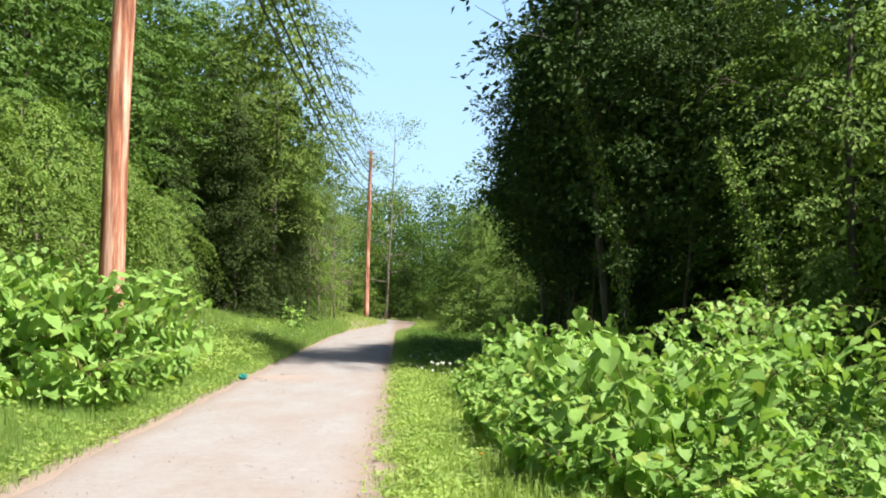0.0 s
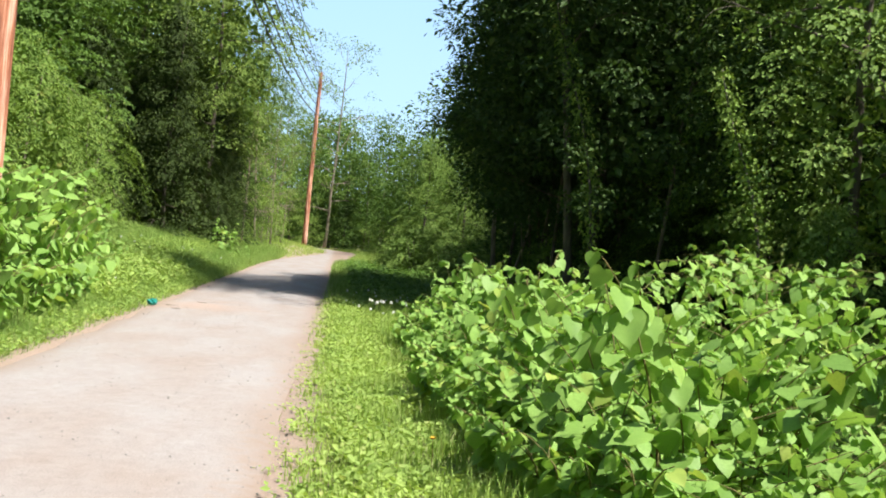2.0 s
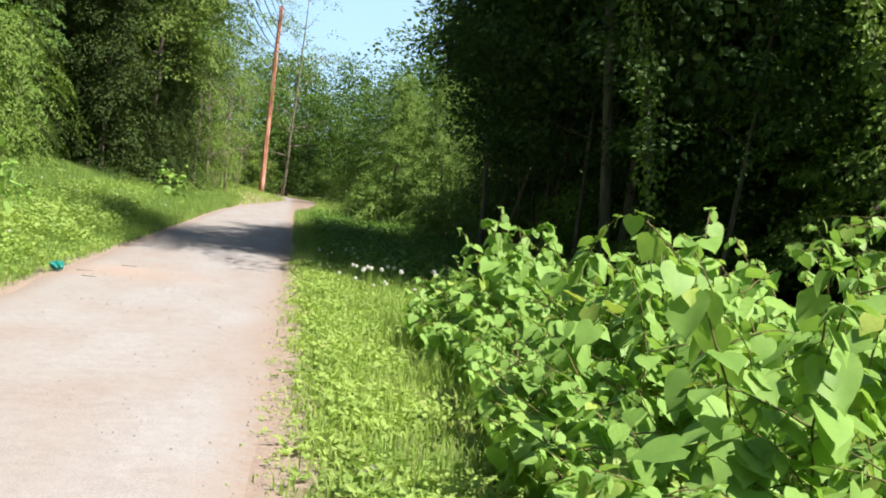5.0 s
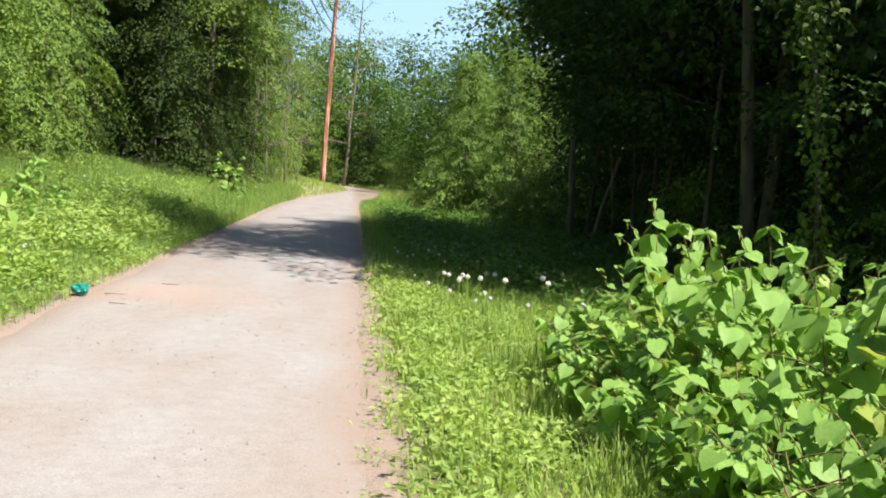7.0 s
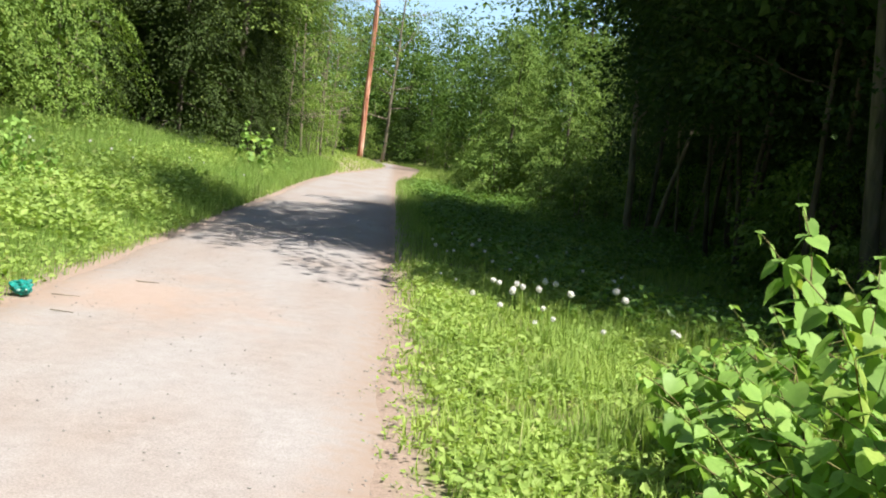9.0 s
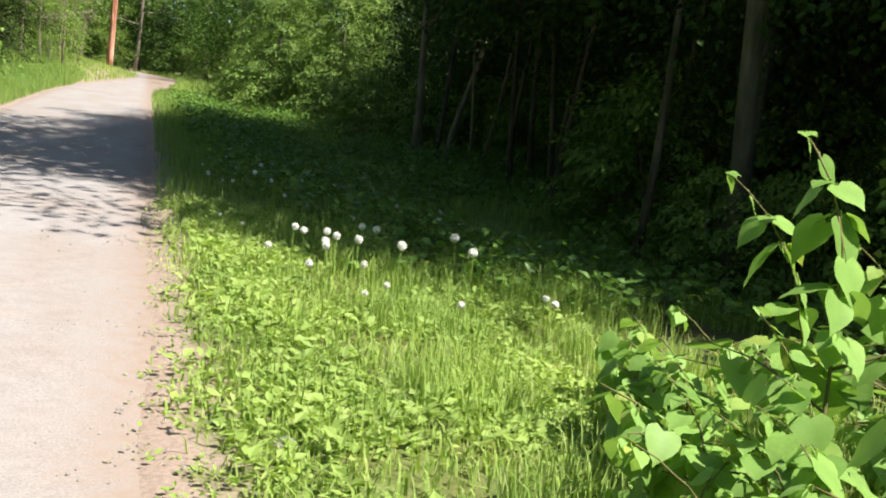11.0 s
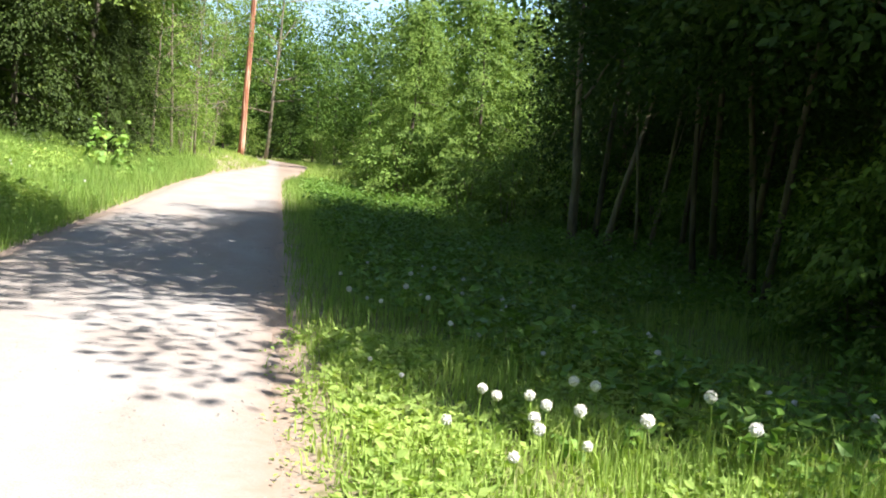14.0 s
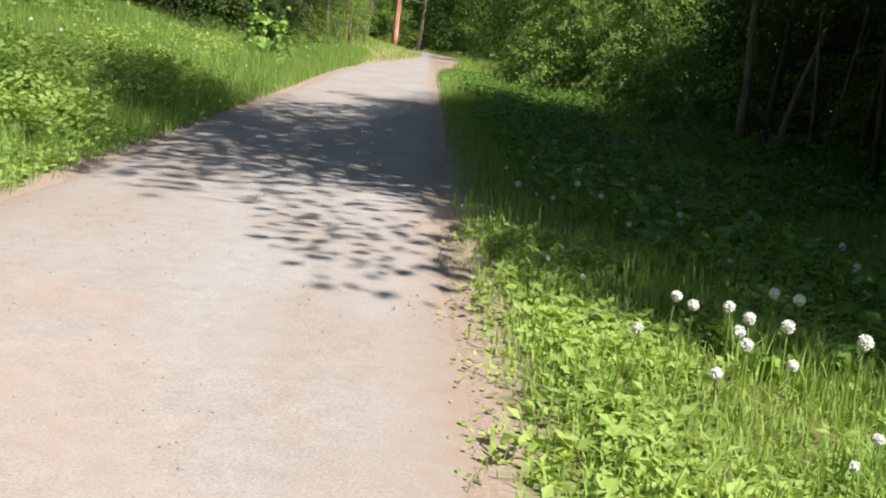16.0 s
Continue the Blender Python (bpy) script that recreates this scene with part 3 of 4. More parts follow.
for x, y, s in ((3.4, 51.6, 0.95), (5.0, 50.3, 1.0), (3.2, 58.5, 0.8), (3.6, 64, 0.8), (4.2, 71, 0.9), (5.6, 46.5, 0.7), (7.6, 47.5, 1.1), (9.2, 16.8, 1.1), (7.6, 36.6, 0.8), (6.3, 29.6, 0.6), (7.4, 32.8, 0.8), (5.6, 26.8, 0.5), (8.2, 28.2, 0.9), (5.2, 24.4, 0.55), (6.8, 25.2, 0.7), (7.2, 39.4, 0.9)):
    put(SHRUB, x, y, s)
for x, y, s in ((5.2, 27.5, 0.8), (6.5, 26.5, 1.0), (6.2, 30.0, 0.9), (7.4, 31.2, 1.1), (5.4, 28.9, 0.7), (8.0, 34.0, 1.1), (8.6, 29.0, 1.2), (7.1, 28.2, 1.0), (7.8, 38.0, 1.1), (4.9, 25.4, 0.6), (9.0, 25.6, 1.1), (6.9, 36.9, 0.7), (4.7, 41.6, 0.9), (5.8, 44.6, 1.0), (6.2, 24.0, 0.8), (5.9, 40.6, 0.9), (4.4, 45.2, 0.8)):
    put(UNDER, x, y, s)
# end of the trail
for x, y, s in ((0.4, 108, 0.85), (4.2, 105, 0.85), (-3.4, 114, 0.9), (2.2, 101, 0.62), (-1, 117, 0.95)):
    put(DISTANT, x, y, s)
put(GLOOM, 0.5, 101, 0.3)
for x, y, s in ((5.6, 93, 0.7), (8.5, 99, 0.8), (-4.5, 106, 0.7), (1.5, 112, 0.65), (5.5, 110, 0.75), (-9, 112, 0.8), (12, 108, 0.9), (-14, 100, 1.0), (-15, 118, 1.0), (-3, 124, 0.8)):
    put(DISTANT, x, y, s)
for x, y, s in ((3.4, 97, 0.9), (-2.6, 98, 0.9), (4.9, 85, 0.8), (0.6, 106, 1.0), (-5.4, 97, 0.9), (2.6, 91, 0.7)):
    put(THICKET, x, y, s)


def make_vine(x, y, height):
    """A leafy vine hanging up a thin trunk."""
    rng = np.random.default_rng(77)
    root = tagged(new("climbing_vine"), "sunlit leafy vine climbing a thin trunk", "vine")
    root.location = (x, y, float(ground_z(x, y)))
    pts = limb_path(rng, (0, 0, -0.1), (0.08, 0.03, 1), height, 12, 0, 0.05)
    part("trunk", mesh_of("trunk", *tube(pts, [0.035 * (1 - 0.05 * i) for i in range(13)], 6), GREYBARK, True), root)
    n = 1300
    u = rng.uniform(0.08, 1, n) * 12
    k = np.minimum(u.astype(int), 11)
    A = np.array(pts)
    P = A[k] + (A[k + 1] - A[k]) * (u - k)[:, None]
    d = rand_dirs(rng, n)
    wide = 0.12 + 0.16 * np.abs(np.sin(u * 1.9)) + 0.04 * u / 12
    P = P + d * (wide * rng.uniform(0.3, 1, n))[:, None]
    V, F = leaf_cloud(P, d * 0.5 + rand_dirs(rng, n) * 0.6 - np.array([[0, 0, 0.5]]), rand_dirs(rng, n, 0.8) + d * 0.6, 0.085 * rng.uniform(0.6, 1.3, n), 0.75, 0.1)
    part("foliage", mesh_of("foliage", V, F, LIGHTL), root)


make_vine(4.7, 22.6, 7.0)
make_vine(6.6, 19.2, 5.0)


def make_sapling(x, y, height, lean_x, r, seed):
    rng = np.random.default_rng(seed)
    root = tagged(new("sapling"), "thin pale leaning sapling in the shaded wood", "sapling")
    root.location = (x, y, float(ground_z(x, y)))
    pts = limb_path(rng, (0, 0, -0.1), (lean_x, 0.05, 1), height, 8, 0, 0.05)
    part("trunk", mesh_of("trunk", *tube(pts, [r * (1 - 0.09 * i) for i in range(9)], 7), TWIG, True), root)
    for k in (4, 6):
        lp = limb_path(rng, pts[k], (rng.normal(), rng.normal(), 0.7), height * 0.25, 4, 0, 0.15)
        part("limb", mesh_of("limb", *tube(lp, [r * 0.35 * (1 - 0.2 * m) for m in range(5)], 5), TWIG, True), root)


for k, (x, y, h, lx, r) in enumerate(((5.66, 37.9, 4.5, 0.10, 0.07), (6.4, 37.8, 4.0, 0.22, 0.055), (6.0, 37.2, 5.0, 0.12, 0.035), (5.2, 38.4, 5.5, -0.08, 0.10), (8.3, 33.0, 5.0, 0.05, 0.05), (7.0, 28.6, 5.0, -0.1, 0.045))):
    make_sapling(x, y, h, lx, r, 90 + k)


# woods that close the view behind the trees; the last three block sky light
def far_wood(name, spots, mat, seed, label):
    rng = np.random.default_rng(seed)
    c = np.array(spots)
    k = rng.integers(0, len(c), 16000)
    h = rng.uniform(0, 1, len(k))
    P = np.stack([c[k, 0] + rng.normal(size=len(k)) * 1.5, c[k, 1] + rng.normal(size=len(k)) * 1.5, h * c[k, 2] * (0.75 + 0.25 * np.sin(c[k, 0] * 1.7 + c[k, 1] * 1.3))], 1)
    P[:, 2] += ground_z(P[:, 0], P[:, 1])
    V, F = leaf_cloud(P, rand_dirs(rng, len(k)) - np.array([[0, 0, 0.4]]), rand_dirs(rng, len(k), 1.0), rng.uniform(0.4, 0.9, len(k)), 0.7, 0.1)
    return tagged(new(name, mesh_of(name, V, F, mat)), label, "woods", kind="stuff")


far_wood("distant_wood", [(-25 + 2 * math.sin(y), y, 9.5) for y in range(-4, 126, 3)], BROAD, 31, "dense green wood behind the bank")
far_wood("distant_wood", [(25 + 2 * math.sin(y), y, 10.0) for y in range(8, 126, 3)], SHADEDL, 32, "dense wood behind the trees, coloured dark for shade")
far_wood("distant_wood", [(x, 128 + 3 * math.sin(x), 7.5) for x in range(-26, 28, 2)], BROAD, 33, "dense green wood closing the view")
# never in view: added around the start to cut the sky's fill light
far_wood("distant_wood", [(x, -16 + 2 * math.sin(x), 10.0) for x in range(-26, 28, 2)], BROAD, 34, "unseen wood behind the start, added to block sky light")
far_wood("distant_wood", [(17 + 2 * math.sin(y), y, 10.0) for y in range(-14, 12, 2)], BROAD, 35, "unseen wood beyond the knotweed, added to block sky light")
far_wood("distant_wood", [(-14 + 2 * math.sin(y), y, 10.0) for y in range(-14, 6, 2)], BROAD, 36, "unseen wood left of the start, added to block sky light")


# ---------------------------------------------------------------- utility poles and cables
def make_pole(x, y, height, r0, lean):
    root = tagged(new("utility_pole"), "reddish weathered wooden utility pole on the bank", "utility pole")
    root.location = (x, y, float(ground_z(x, y)) - 0.1)
    pts = [(lean * h + 0.012 * math.sin(h * 1.1), 0.01 * math.cos(h), h) for h in np.linspace(0, height, 14)]
    part("shaft", mesh_of("shaft", *tube(pts, [r0 * (1 - 0.35 * i / 13) for i in range(14)], 14), POLE, True), root)
    for k, h in enumerate((height - 0.2, height - 0.7, height - 1.3, height - 2.0, height - 2.7, height - 3.3)):
        v, f = tube([(lean * h - r0 - 0.05, 0, h), (lean * h + r0 + 0.05, 0, h)], [0.02, 0.02], 6)
        part("bolt", mesh_of("bolt", v, f, METAL, True), root)
        v, f = tube([(lean * h + r0 + 0.04, 0, h - 0.06), (lean * h + r0 + 0.04, 0, h - 0.02), (lean * h + r0 + 0.04, 0, h + 0.02), (lean * h + r0 + 0.04, 0, h + 0.06)], [0.03, 0.05, 0.05, 0.03], 8)
        part("insulator", mesh_of("insulator", v, f, STONE, True), root)
    return root


POLES = ((-4.05, 16.35, 12.8, 0.195, 0.03), (-2.55, 88.0, 13.5, 0.2, 0.022), (-5.2, -45.0, 12.5, 0.17, 0.0))
for p in POLES:
    make_pole(*p)


def make_cable(a, b2, sag, r):
    a, b2 = np.array(a), np.array(b2)
    pts = [a + (b2 - a) * t - np.array([0, 0, sag * 4 * t * (1 - t)]) for t in np.linspace(0, 1, 28)]
    return tagged(new("overhead_cable", mesh_of("overhead_cable", *tube(pts, [r] * 28, 5), RUBBER, True)), "black cable strung between the utility poles", "cable", "cables between the poles")


for k, drop in enumerate((0.2, 0.7, 1.3, 2.0, 2.7, 3.3)):
    tops = [(x + l * (h - drop) + 0.16, y, float(ground_z(x, y)) - 0.1 + h - drop) for x, y, h, r, l in POLES]
    make_cable(tops[0], tops[1], 0.7 + 0.12 * k, 0.022 + 0.012 * (k > 2))
    make_cable(tops[2], tops[0], 0.7 + 0.12 * k, 0.022 + 0.012 * (k > 2))


# ---------------------------------------------------------------- knotweed
def heart_leaf(name, seed, fine=True):
    """A broad pointed heart-shaped leaf, 1 m long, folded along its midrib and curling down at the tip."""
    rng = np.random.default_rng(seed)
    rows = ((-0.11, 0.22), (0.02, 0.41), (0.18, 0.475), (0.36, 0.445), (0.56, 0.33), (0.74, 0.18), (0.86, 0.06))
    if not fine:
        rows = rows[0:1] + rows[2:5:2] + rows[5:6]
    V, F = [], []
    curl, foldk = rng.uniform(0.06, 0.18), rng.uniform(0.04, 0.16)
    for i, (u, w) in enumerate(rows):
        mid = max(u, 0.0)
        z = -curl * u * u
        wave = 0.02 * math.sin(i * 2.1 + seed)
        row = [(-w, u, z + foldk * w + wave), (-w * 0.5, (u + mid) / 2, z + foldk * w * 0.42), (0, mid, z), (w * 0.5, (u + mid) / 2, z + foldk * w * 0.42), (w, u, z + foldk * w - wave)]
        V += row if fine else row[::2]
    V.append((0, 0.97, -curl * 1.1))
    m = 5 if fine else 3
    for i in range(len(rows) - 1):
        for k in range(m - 1):
            a = i * m + k
            F.append((a, a + 1, a + m + 1, a + m))
    e = (len(rows) - 1) * m
    F += [(e + k, e + k + 1, len(V) - 1) for k in range(m - 1)]
    if not fine:
        return mesh_of(name, V, F, KNOT, True)
    # leaf stalk
    sv, sf = tube([(0, -0.28, 0.05), (0, -0.12, 0.03), (0, 0.02, 0)], [0.014, 0.014, 0.012], 4)
    o = len(V)
    V += [tuple(q) for q in sv]
    F += [tuple(i + o for i in q) for q in sf]
    return mesh_of(name, V, F, KNOT, True)


HEARTS = [heart_leaf("leaf", s) for s in range(6)]
PLAIN = [heart_leaf("leaf_pattern", s, False) for s in range(6)]


def make_knotweed(seed, height, arch, nleaf, size, label, loose=True):
    """loose: each leaf an object of its own; otherwise the foliage is one part."""
    rng = np.random.default_rng(seed)
    root = tagged(new("knotweed_plant"), label, "plant", "knotweed thicket") if loose else None
    n = 12
    pts = [np.array([0, 0, -0.05])]
    d = np.array([0.12 * rng.normal(), 0.12 * rng.normal(), 1.0])
    for i in range(n):
        d = d + np.array([arch * (i / n) ** 1.4 * 0.42, 0, 0]) + rng.normal(size=3) * 0.05
        d = d / np.linalg.norm(d)
        pts.append(pts[-1] + d * height / n)
    pts = [p + (np.array([0.012, 0, 0]) if i % 2 else 0) for i, p in enumerate(pts)]
    wood = [tube(pts, [0.010 * (1 - 0.062 * i) for i in range(n + 1)], 5)]
    side = []
    for k in range(int(rng.integers(2, 4))):
        i = int(rng.integers(4, n - 1))
        az = rng.uniform(0, 2 * math.pi)
        sp = limb_path(rng, pts[i], (math.cos(az), math.sin(az), 0.55), height * rng.uniform(0.2, 0.38), 5, 0.08, 0.1)
        wood.append(tube(sp, [0.006 * (1 - 0.15 * m) for m in range(6)], 4))
        side.append(sp)
    if loose:
        part("stem", mesh_of("stem", *join(wood), STEM, True), root)
    spots = [(pts[i], i / n) for i in rng.integers(2, n + 1, nleaf)]
    spots += [(sp[m], 0.75) for sp in side for m in (2, 3, 4, 5)]
    joined = []
    for j, (p, u) in enumerate(spots):
        az = 137.5 * j + rng.uniform(-40, 40)
        s = size * rng.uniform(0.5, 1.35) * (1.05 - 0.5 * max(0, u - 0.75) / 0.25)
        tilt = rng.uniform(-68, -8)
        me = (HEARTS if loose else PLAIN)[int(rng.integers(0, 6))]
        m = Matrix.Translation(p) @ Euler((0, 0, radians(az))).to_matrix().to_4x4() @ Euler((radians(tilt), radians(rng.uniform(-25, 25)), 0)).to_matrix().to_4x4() @ Matrix.Translation((0, 0.28 * s, 0)) @ Matrix.Diagonal((s, s, s, 1))
        if loose:
            part("leaf", me, root).matrix_basis = m
        else:
            joined.append(([tuple(m @ v.co) for v in me.vertices], [tuple(f.vertices) for f in me.polygons]))
    return (root if loose else join(wood)), join(joined)


KLABEL = "bright green knotweed stem with broad heart-shaped leaves"
SIZES = ((1.45, 0.5, 26, 0.145), (1.3, 0.9, 26, 0.145), (1.65, 0.7, 28, 0.15), (1.0, 1.1, 22, 0.14), (0.75, 1.0, 16, 0.135), (2.35, 0.3, 40, 0.145))
KNOTS = [make_knotweed(40 + i, h, a, n + 6, s, KLABEL)[0] for i, (h, a, n, s) in enumerate(SIZES[:5])]
PATTERNS = [make_knotweed(50 + i, h, a, n + 10, s, KLABEL, False) for i, (h, a, n, s) in enumerate(SIZES)]


def knot(i, x, y, s, rz):
    put(KNOTS[i], x, y, s, rz)


def mass(name, rows, label):
    """Many plants grown into one another, joined: stems and leaves."""
    V, F, mats, o = [], [], [], 0
    for i, x, y, s, rz in rows:
        m = np.array(pose(x, y, float(ground_z(x, y)) - 0.02, 0, 0, rz) @ Matrix.Diagonal((s, s, s, 1)))
        for k, (pv, pf) in enumerate(PATTERNS[i]):
            V.append(np.asarray(pv) @ m[:3, :3].T + m[:3, 3])
            F += [tuple(q + o for q in f) for f in pf]
            mats += [1 - k] * len(pf)
            o += len(pv)
    me = mesh_of(name, np.concatenate(V), F, KNOT, True)
    me.materials.append(STEM)
    me.polygons.foreach_set("material_index", mats)
    return tagged(new(name, me), label, "plants", kind="stuff")


def in_blob(x, y, blobs):
    return any(((x - a) / r) ** 2 + ((y - b2) / q) ** 2 < 1 for a, b2, r, q in blobs)


def thicket(seed, blobs, box, count, tall, gap, loose, rim=1.0):
    """Stems at uneven spacing inside the blobs; those at the rim are lower and arch outwards."""
    rng = random.Random(seed)
    done, rest = [], []
    tries = 0
    while len(done) < count and tries < 9000:
        tries += 1
        x, y = rng.uniform(box[0], box[1]), rng.uniform(box[2], box[3])
        if not in_blob(x, y, blobs) or any((x - a) ** 2 + (y - b2) ** 2 < gap * gap for a, b2 in done):
            continue
        deep = min(max(1 - math.sqrt(((x - a) / r) ** 2 + ((y - b2) / q) ** 2) for a, b2, r, q in blobs), 0.5) * 2
        if deep > rim:
            continue
        done.append((x, y))
        cx = min(blobs, key=lambda w: ((x - w[0]) / w[2]) ** 2 + ((y - w[1]) / w[3]) ** 2)
        out = math.degrees(math.atan2(y - cx[1], x - cx[0])) + rng.uniform(-50, 50)
        size = tall * rng.uniform(0.85, 1.12) * (1.07 - 0.11 * float(smooth(y, 14.5, 17.0)) - 0.30 * float(smooth(x, 3.0, 4.2)) * (1 - float(smooth(x, 4.4, 4.8))) if x > 0 else 1.0)
        i = rng.choice((3, 4)) if deep < 0.3 else rng.choice((1, 3)) if deep < 0.55 else rng.choice((0, 1, 2))
        if loose(x, y):
            knot(i, x, y, size, out)
        else:
            rest.append((i, x, y, size, out))
    if rest:
        mass("knotweed_thicket", rest, "dense bright green knotweed thicket with heart-shaped leaves")


NEAR = ((2.75, 13.2, 1.5, 4.2), (2.6, 17.5, 1.3, 3.6), (2.45, 10.0, 1.1, 1.8))
thicket(1, NEAR, (0.5, 5.5, 7.6, 21.5), 215, 0.96, 0.25, lambda x, y: x < 2.35)
thicket(5, NEAR, (0.5, 6.5, 8.0, 21.5), 130, 0.62, 0.3, lambda x, y: False)
mass("knotweed_thicket", [(5, random.uniform(4.8, 6.0), random.uniform(15.2, 16.8), random.uniform(0.85, 1.05), random.uniform(0, 360)) for k in range(14)], "tall knotweed stems above the rest of the thicket")
thicket(7, NEAR, (0.5, 3.6, 7.6, 19.0), 150, 0.72, 0.15, lambda x, y: False, 0.4)
thicket(2, ((5.2, 15.2, 1.6, 2.4),), (3, 7.5, 9, 18), 45, 1.12, 0.33, lambda x, y: False)
thicket(8, ((4.3, 9.0, 1.0, 2.0),), (3.2, 5.4, 7.0, 11.2), 40, 0.72, 0.24, lambda x, y: False)
BACK = ((-4.75, 18.3, 1.25, 5.3), (-4.5, 15.2, 1.05, 2.2), (-6.9, 19.5, 2.0, 4.2))
thicket(3, BACK, (-9, -3.4, 12.5, 24), 230, 1.28, 0.28, lambda x, y: False)
mass("knotweed_thicket", [(random.choice((0, 2, 0)), random.uniform(-4.7, -3.65), random.uniform(14.2, 16.1), random.uniform(1.15, 1.35), random.uniform(0, 360)) for k in range(22)], "tall bright green knotweed in front of the pole")
thicket(6, BACK, (-9, -3.4, 12.5, 24), 110, 0.7, 0.33, lambda x, y: False)
thicket(4, ((-5.4, 26.5, 0.9, 4.0),), (-7, -4.4, 22, 31), 45, 0.62, 0.3, lambda x, y: False)
for x, y, s in ((-4.4, 45.6, 1.2), (-4.0, 46.3, 1.25), (-4.3, 47.2, 1.05), (-3.8, 47.6, 0.8), (-4.8, 46.6, 1.25), (-3.7, 50.5, 0.6), (-3.6, 38.5, 0.45)):
    knot(0, x, y, s * 0.8, random.uniform(0, 360))
knot(4, 1.6, 24.14, 0.42, 20)
knot(4, 1.35, 24.0, 0.34, 200)


# ---------------------------------------------------------------- grass, weeds, understory
def scatter(rng, n, x0, x1, y0, y1, keep):
    P = np.stack([rng.uniform(x0, x1, n), rng.uniform(y0, y1, n)], 1)
    return P[keep(P[:, 0], P[:, 1], rng)]


def patch(x, y, k=1.0):
    return 0.5 + 0.25 * np.sin(1.7 * k * x + 0.9 * np.sin(1.1 * k * y)) + 0.25 * np.sin(1.3 * k * y + 1.4 * np.sin(0.9 * k * x))


def blades(name, P, length, width, mat, seed, label, lean=0.5, bent=True):
    """Bent grass blades of two segments each."""
    rng = np.random.default_rng(seed)
    n = len(P)
    z = ground_z(P[:, 0], P[:, 1]) - 0.01
    B = np.stack([P[:, 0], P[:, 1], z], 1)
    az = rng.uniform(0, 2 * math.pi, n)
    L = length * rng.uniform(0.5, 1.3, n)
    w = width * rng.uniform(0.7, 1.3, n)
    out = np.stack([np.cos(az), np.sin(az), 0 * az], 1)
    sd = np.stack([-np.sin(az), np.cos(az), 0 * az], 1)
    bend = rng.uniform(0.1, 1, n) * lean
    up = np.array([[0, 0, 1.0]])
    M = B + up * (L * 0.55)[:, None] + out * (L * bend * 0.25)[:, None]
    T = B + up * (L * (1 - 0.35 * bend))[:, None] + out * (L * bend * 0.8)[:, None]
    h = (w / 2)[:, None]
    V = np.stack([B - sd * h, B + sd * h, M + sd * h * 0.8, M - sd * h * 0.8, T], 1).reshape(-1, 3)
    if not bent:
        V = np.stack([B - sd * h, B + sd * h, T], 1).reshape(-1, 3)
        return tagged(new(name, mesh_of(name, V, np.arange(n * 3).reshape(-1, 3), mat)), label, "grass", kind="stuff")
    k = np.arange(n)[:, None] * 5
    F = np.concatenate([k + np.array([[0, 1, 2]]), k + np.array([[0, 2, 3]]), k + np.array([[3, 2, 4]])], 1).reshape(-1, 3)
    return tagged(new(name, mesh_of(name, V, F, mat)), label, "grass", kind="stuff")


def leafy(name, P, size, height, mat, seed, label, per=5, category="weeds"):
    """Low broad-leaved weeds: rosettes of leaves near the ground."""
    rng = np.random.default_rng(seed)
    k = np.repeat(np.arange(len(P)), per)
    n = len(k)
    z = ground_z(P[:, 0], P[:, 1])
    hh = (height * rng.uniform(0.1, 1.0, len(P)))[k] * rng.uniform(0.3, 1.0, n)
    az = rng.uniform(0, 2 * math.pi, n)
    D = np.stack([np.cos(az), np.sin(az), rng.uniform(0.0, 0.8, n)], 1)
    B = np.stack([P[k, 0], P[k, 1], z[k] + hh], 1) + D * 0.02
    B[:, :2] += rng.normal(size=(n, 2)) * size * 0.5
    N = rand_dirs(rng, n, 2.2)
    V, F = leaf_cloud(B, D, N, size * rng.uniform(0.55, 1.4, n), 0.66, 0.08)
    return tagged(new(name, mesh_of(name, V, F, mat)), label, category, kind="stuff")


def off_trail(x, y, extra=0.0):
    u = np.abs(x - centre(y) + 1.5)
    return u > half_width(y) + extra


g = np.random.default_rng(21)
# mown strip on the right: short, dense at the near end, thinning towards the gravel
P = scatter(g, 72000, -0.2, 3.0, 6.0, 27.0, lambda x, y, r: off_trail(x, y, -0.2) & (r.uniform(0, 1, len(x)) < (0.004 + 0.996 * smooth(x + 0.3 * patch(x, y, 3.1), 0.06, 0.5)) * (0.45 + 0.7 * patch(x, y, 2.1))))
blades("short_grass", P, 0.115, 0.0105, GRASS, 1, "short bright green grass along the trail edge", 1.1)
P = scatter(g, 44000, 0.25, 3.0, 7.0, 25.0, lambda x, y, r: (patch(x, y, 3.3) > 0.55) & (r.uniform(0, 1, len(x)) < smooth(x, 0.2, 1.2)))
blades("grass_tufts", P, 0.26, 0.007, GRASS, 11, "taller tufts of seeding grass in the verge", 0.9)
P = scatter(g, 26000, 0.9, 4.5, 19.0, 34.0, lambda x, y, r: (patch(x, y, 1.7) > 0.5) & ((y > 24.2) | (x > 1.7)))
blades("tall_grass", P, 0.27, 0.007, GRASS, 2, "tall seeding grass at the edge of the wood", 0.6)
P = scatter(g, 60000, -0.05, 5.0, 27.0, 60.0, lambda x, y, r: off_trail(x, y, -0.15) & (off_trail(x, y, 0.3) | (r.uniform(0, 1, len(x)) < smooth(patch(x, y, 2.7), 0.25, 0.8))))
blades("verge_grass", P, 0.24, 0.010, MEADOW, 3, "green verge grass in the shade of the wood", 0.6, False)
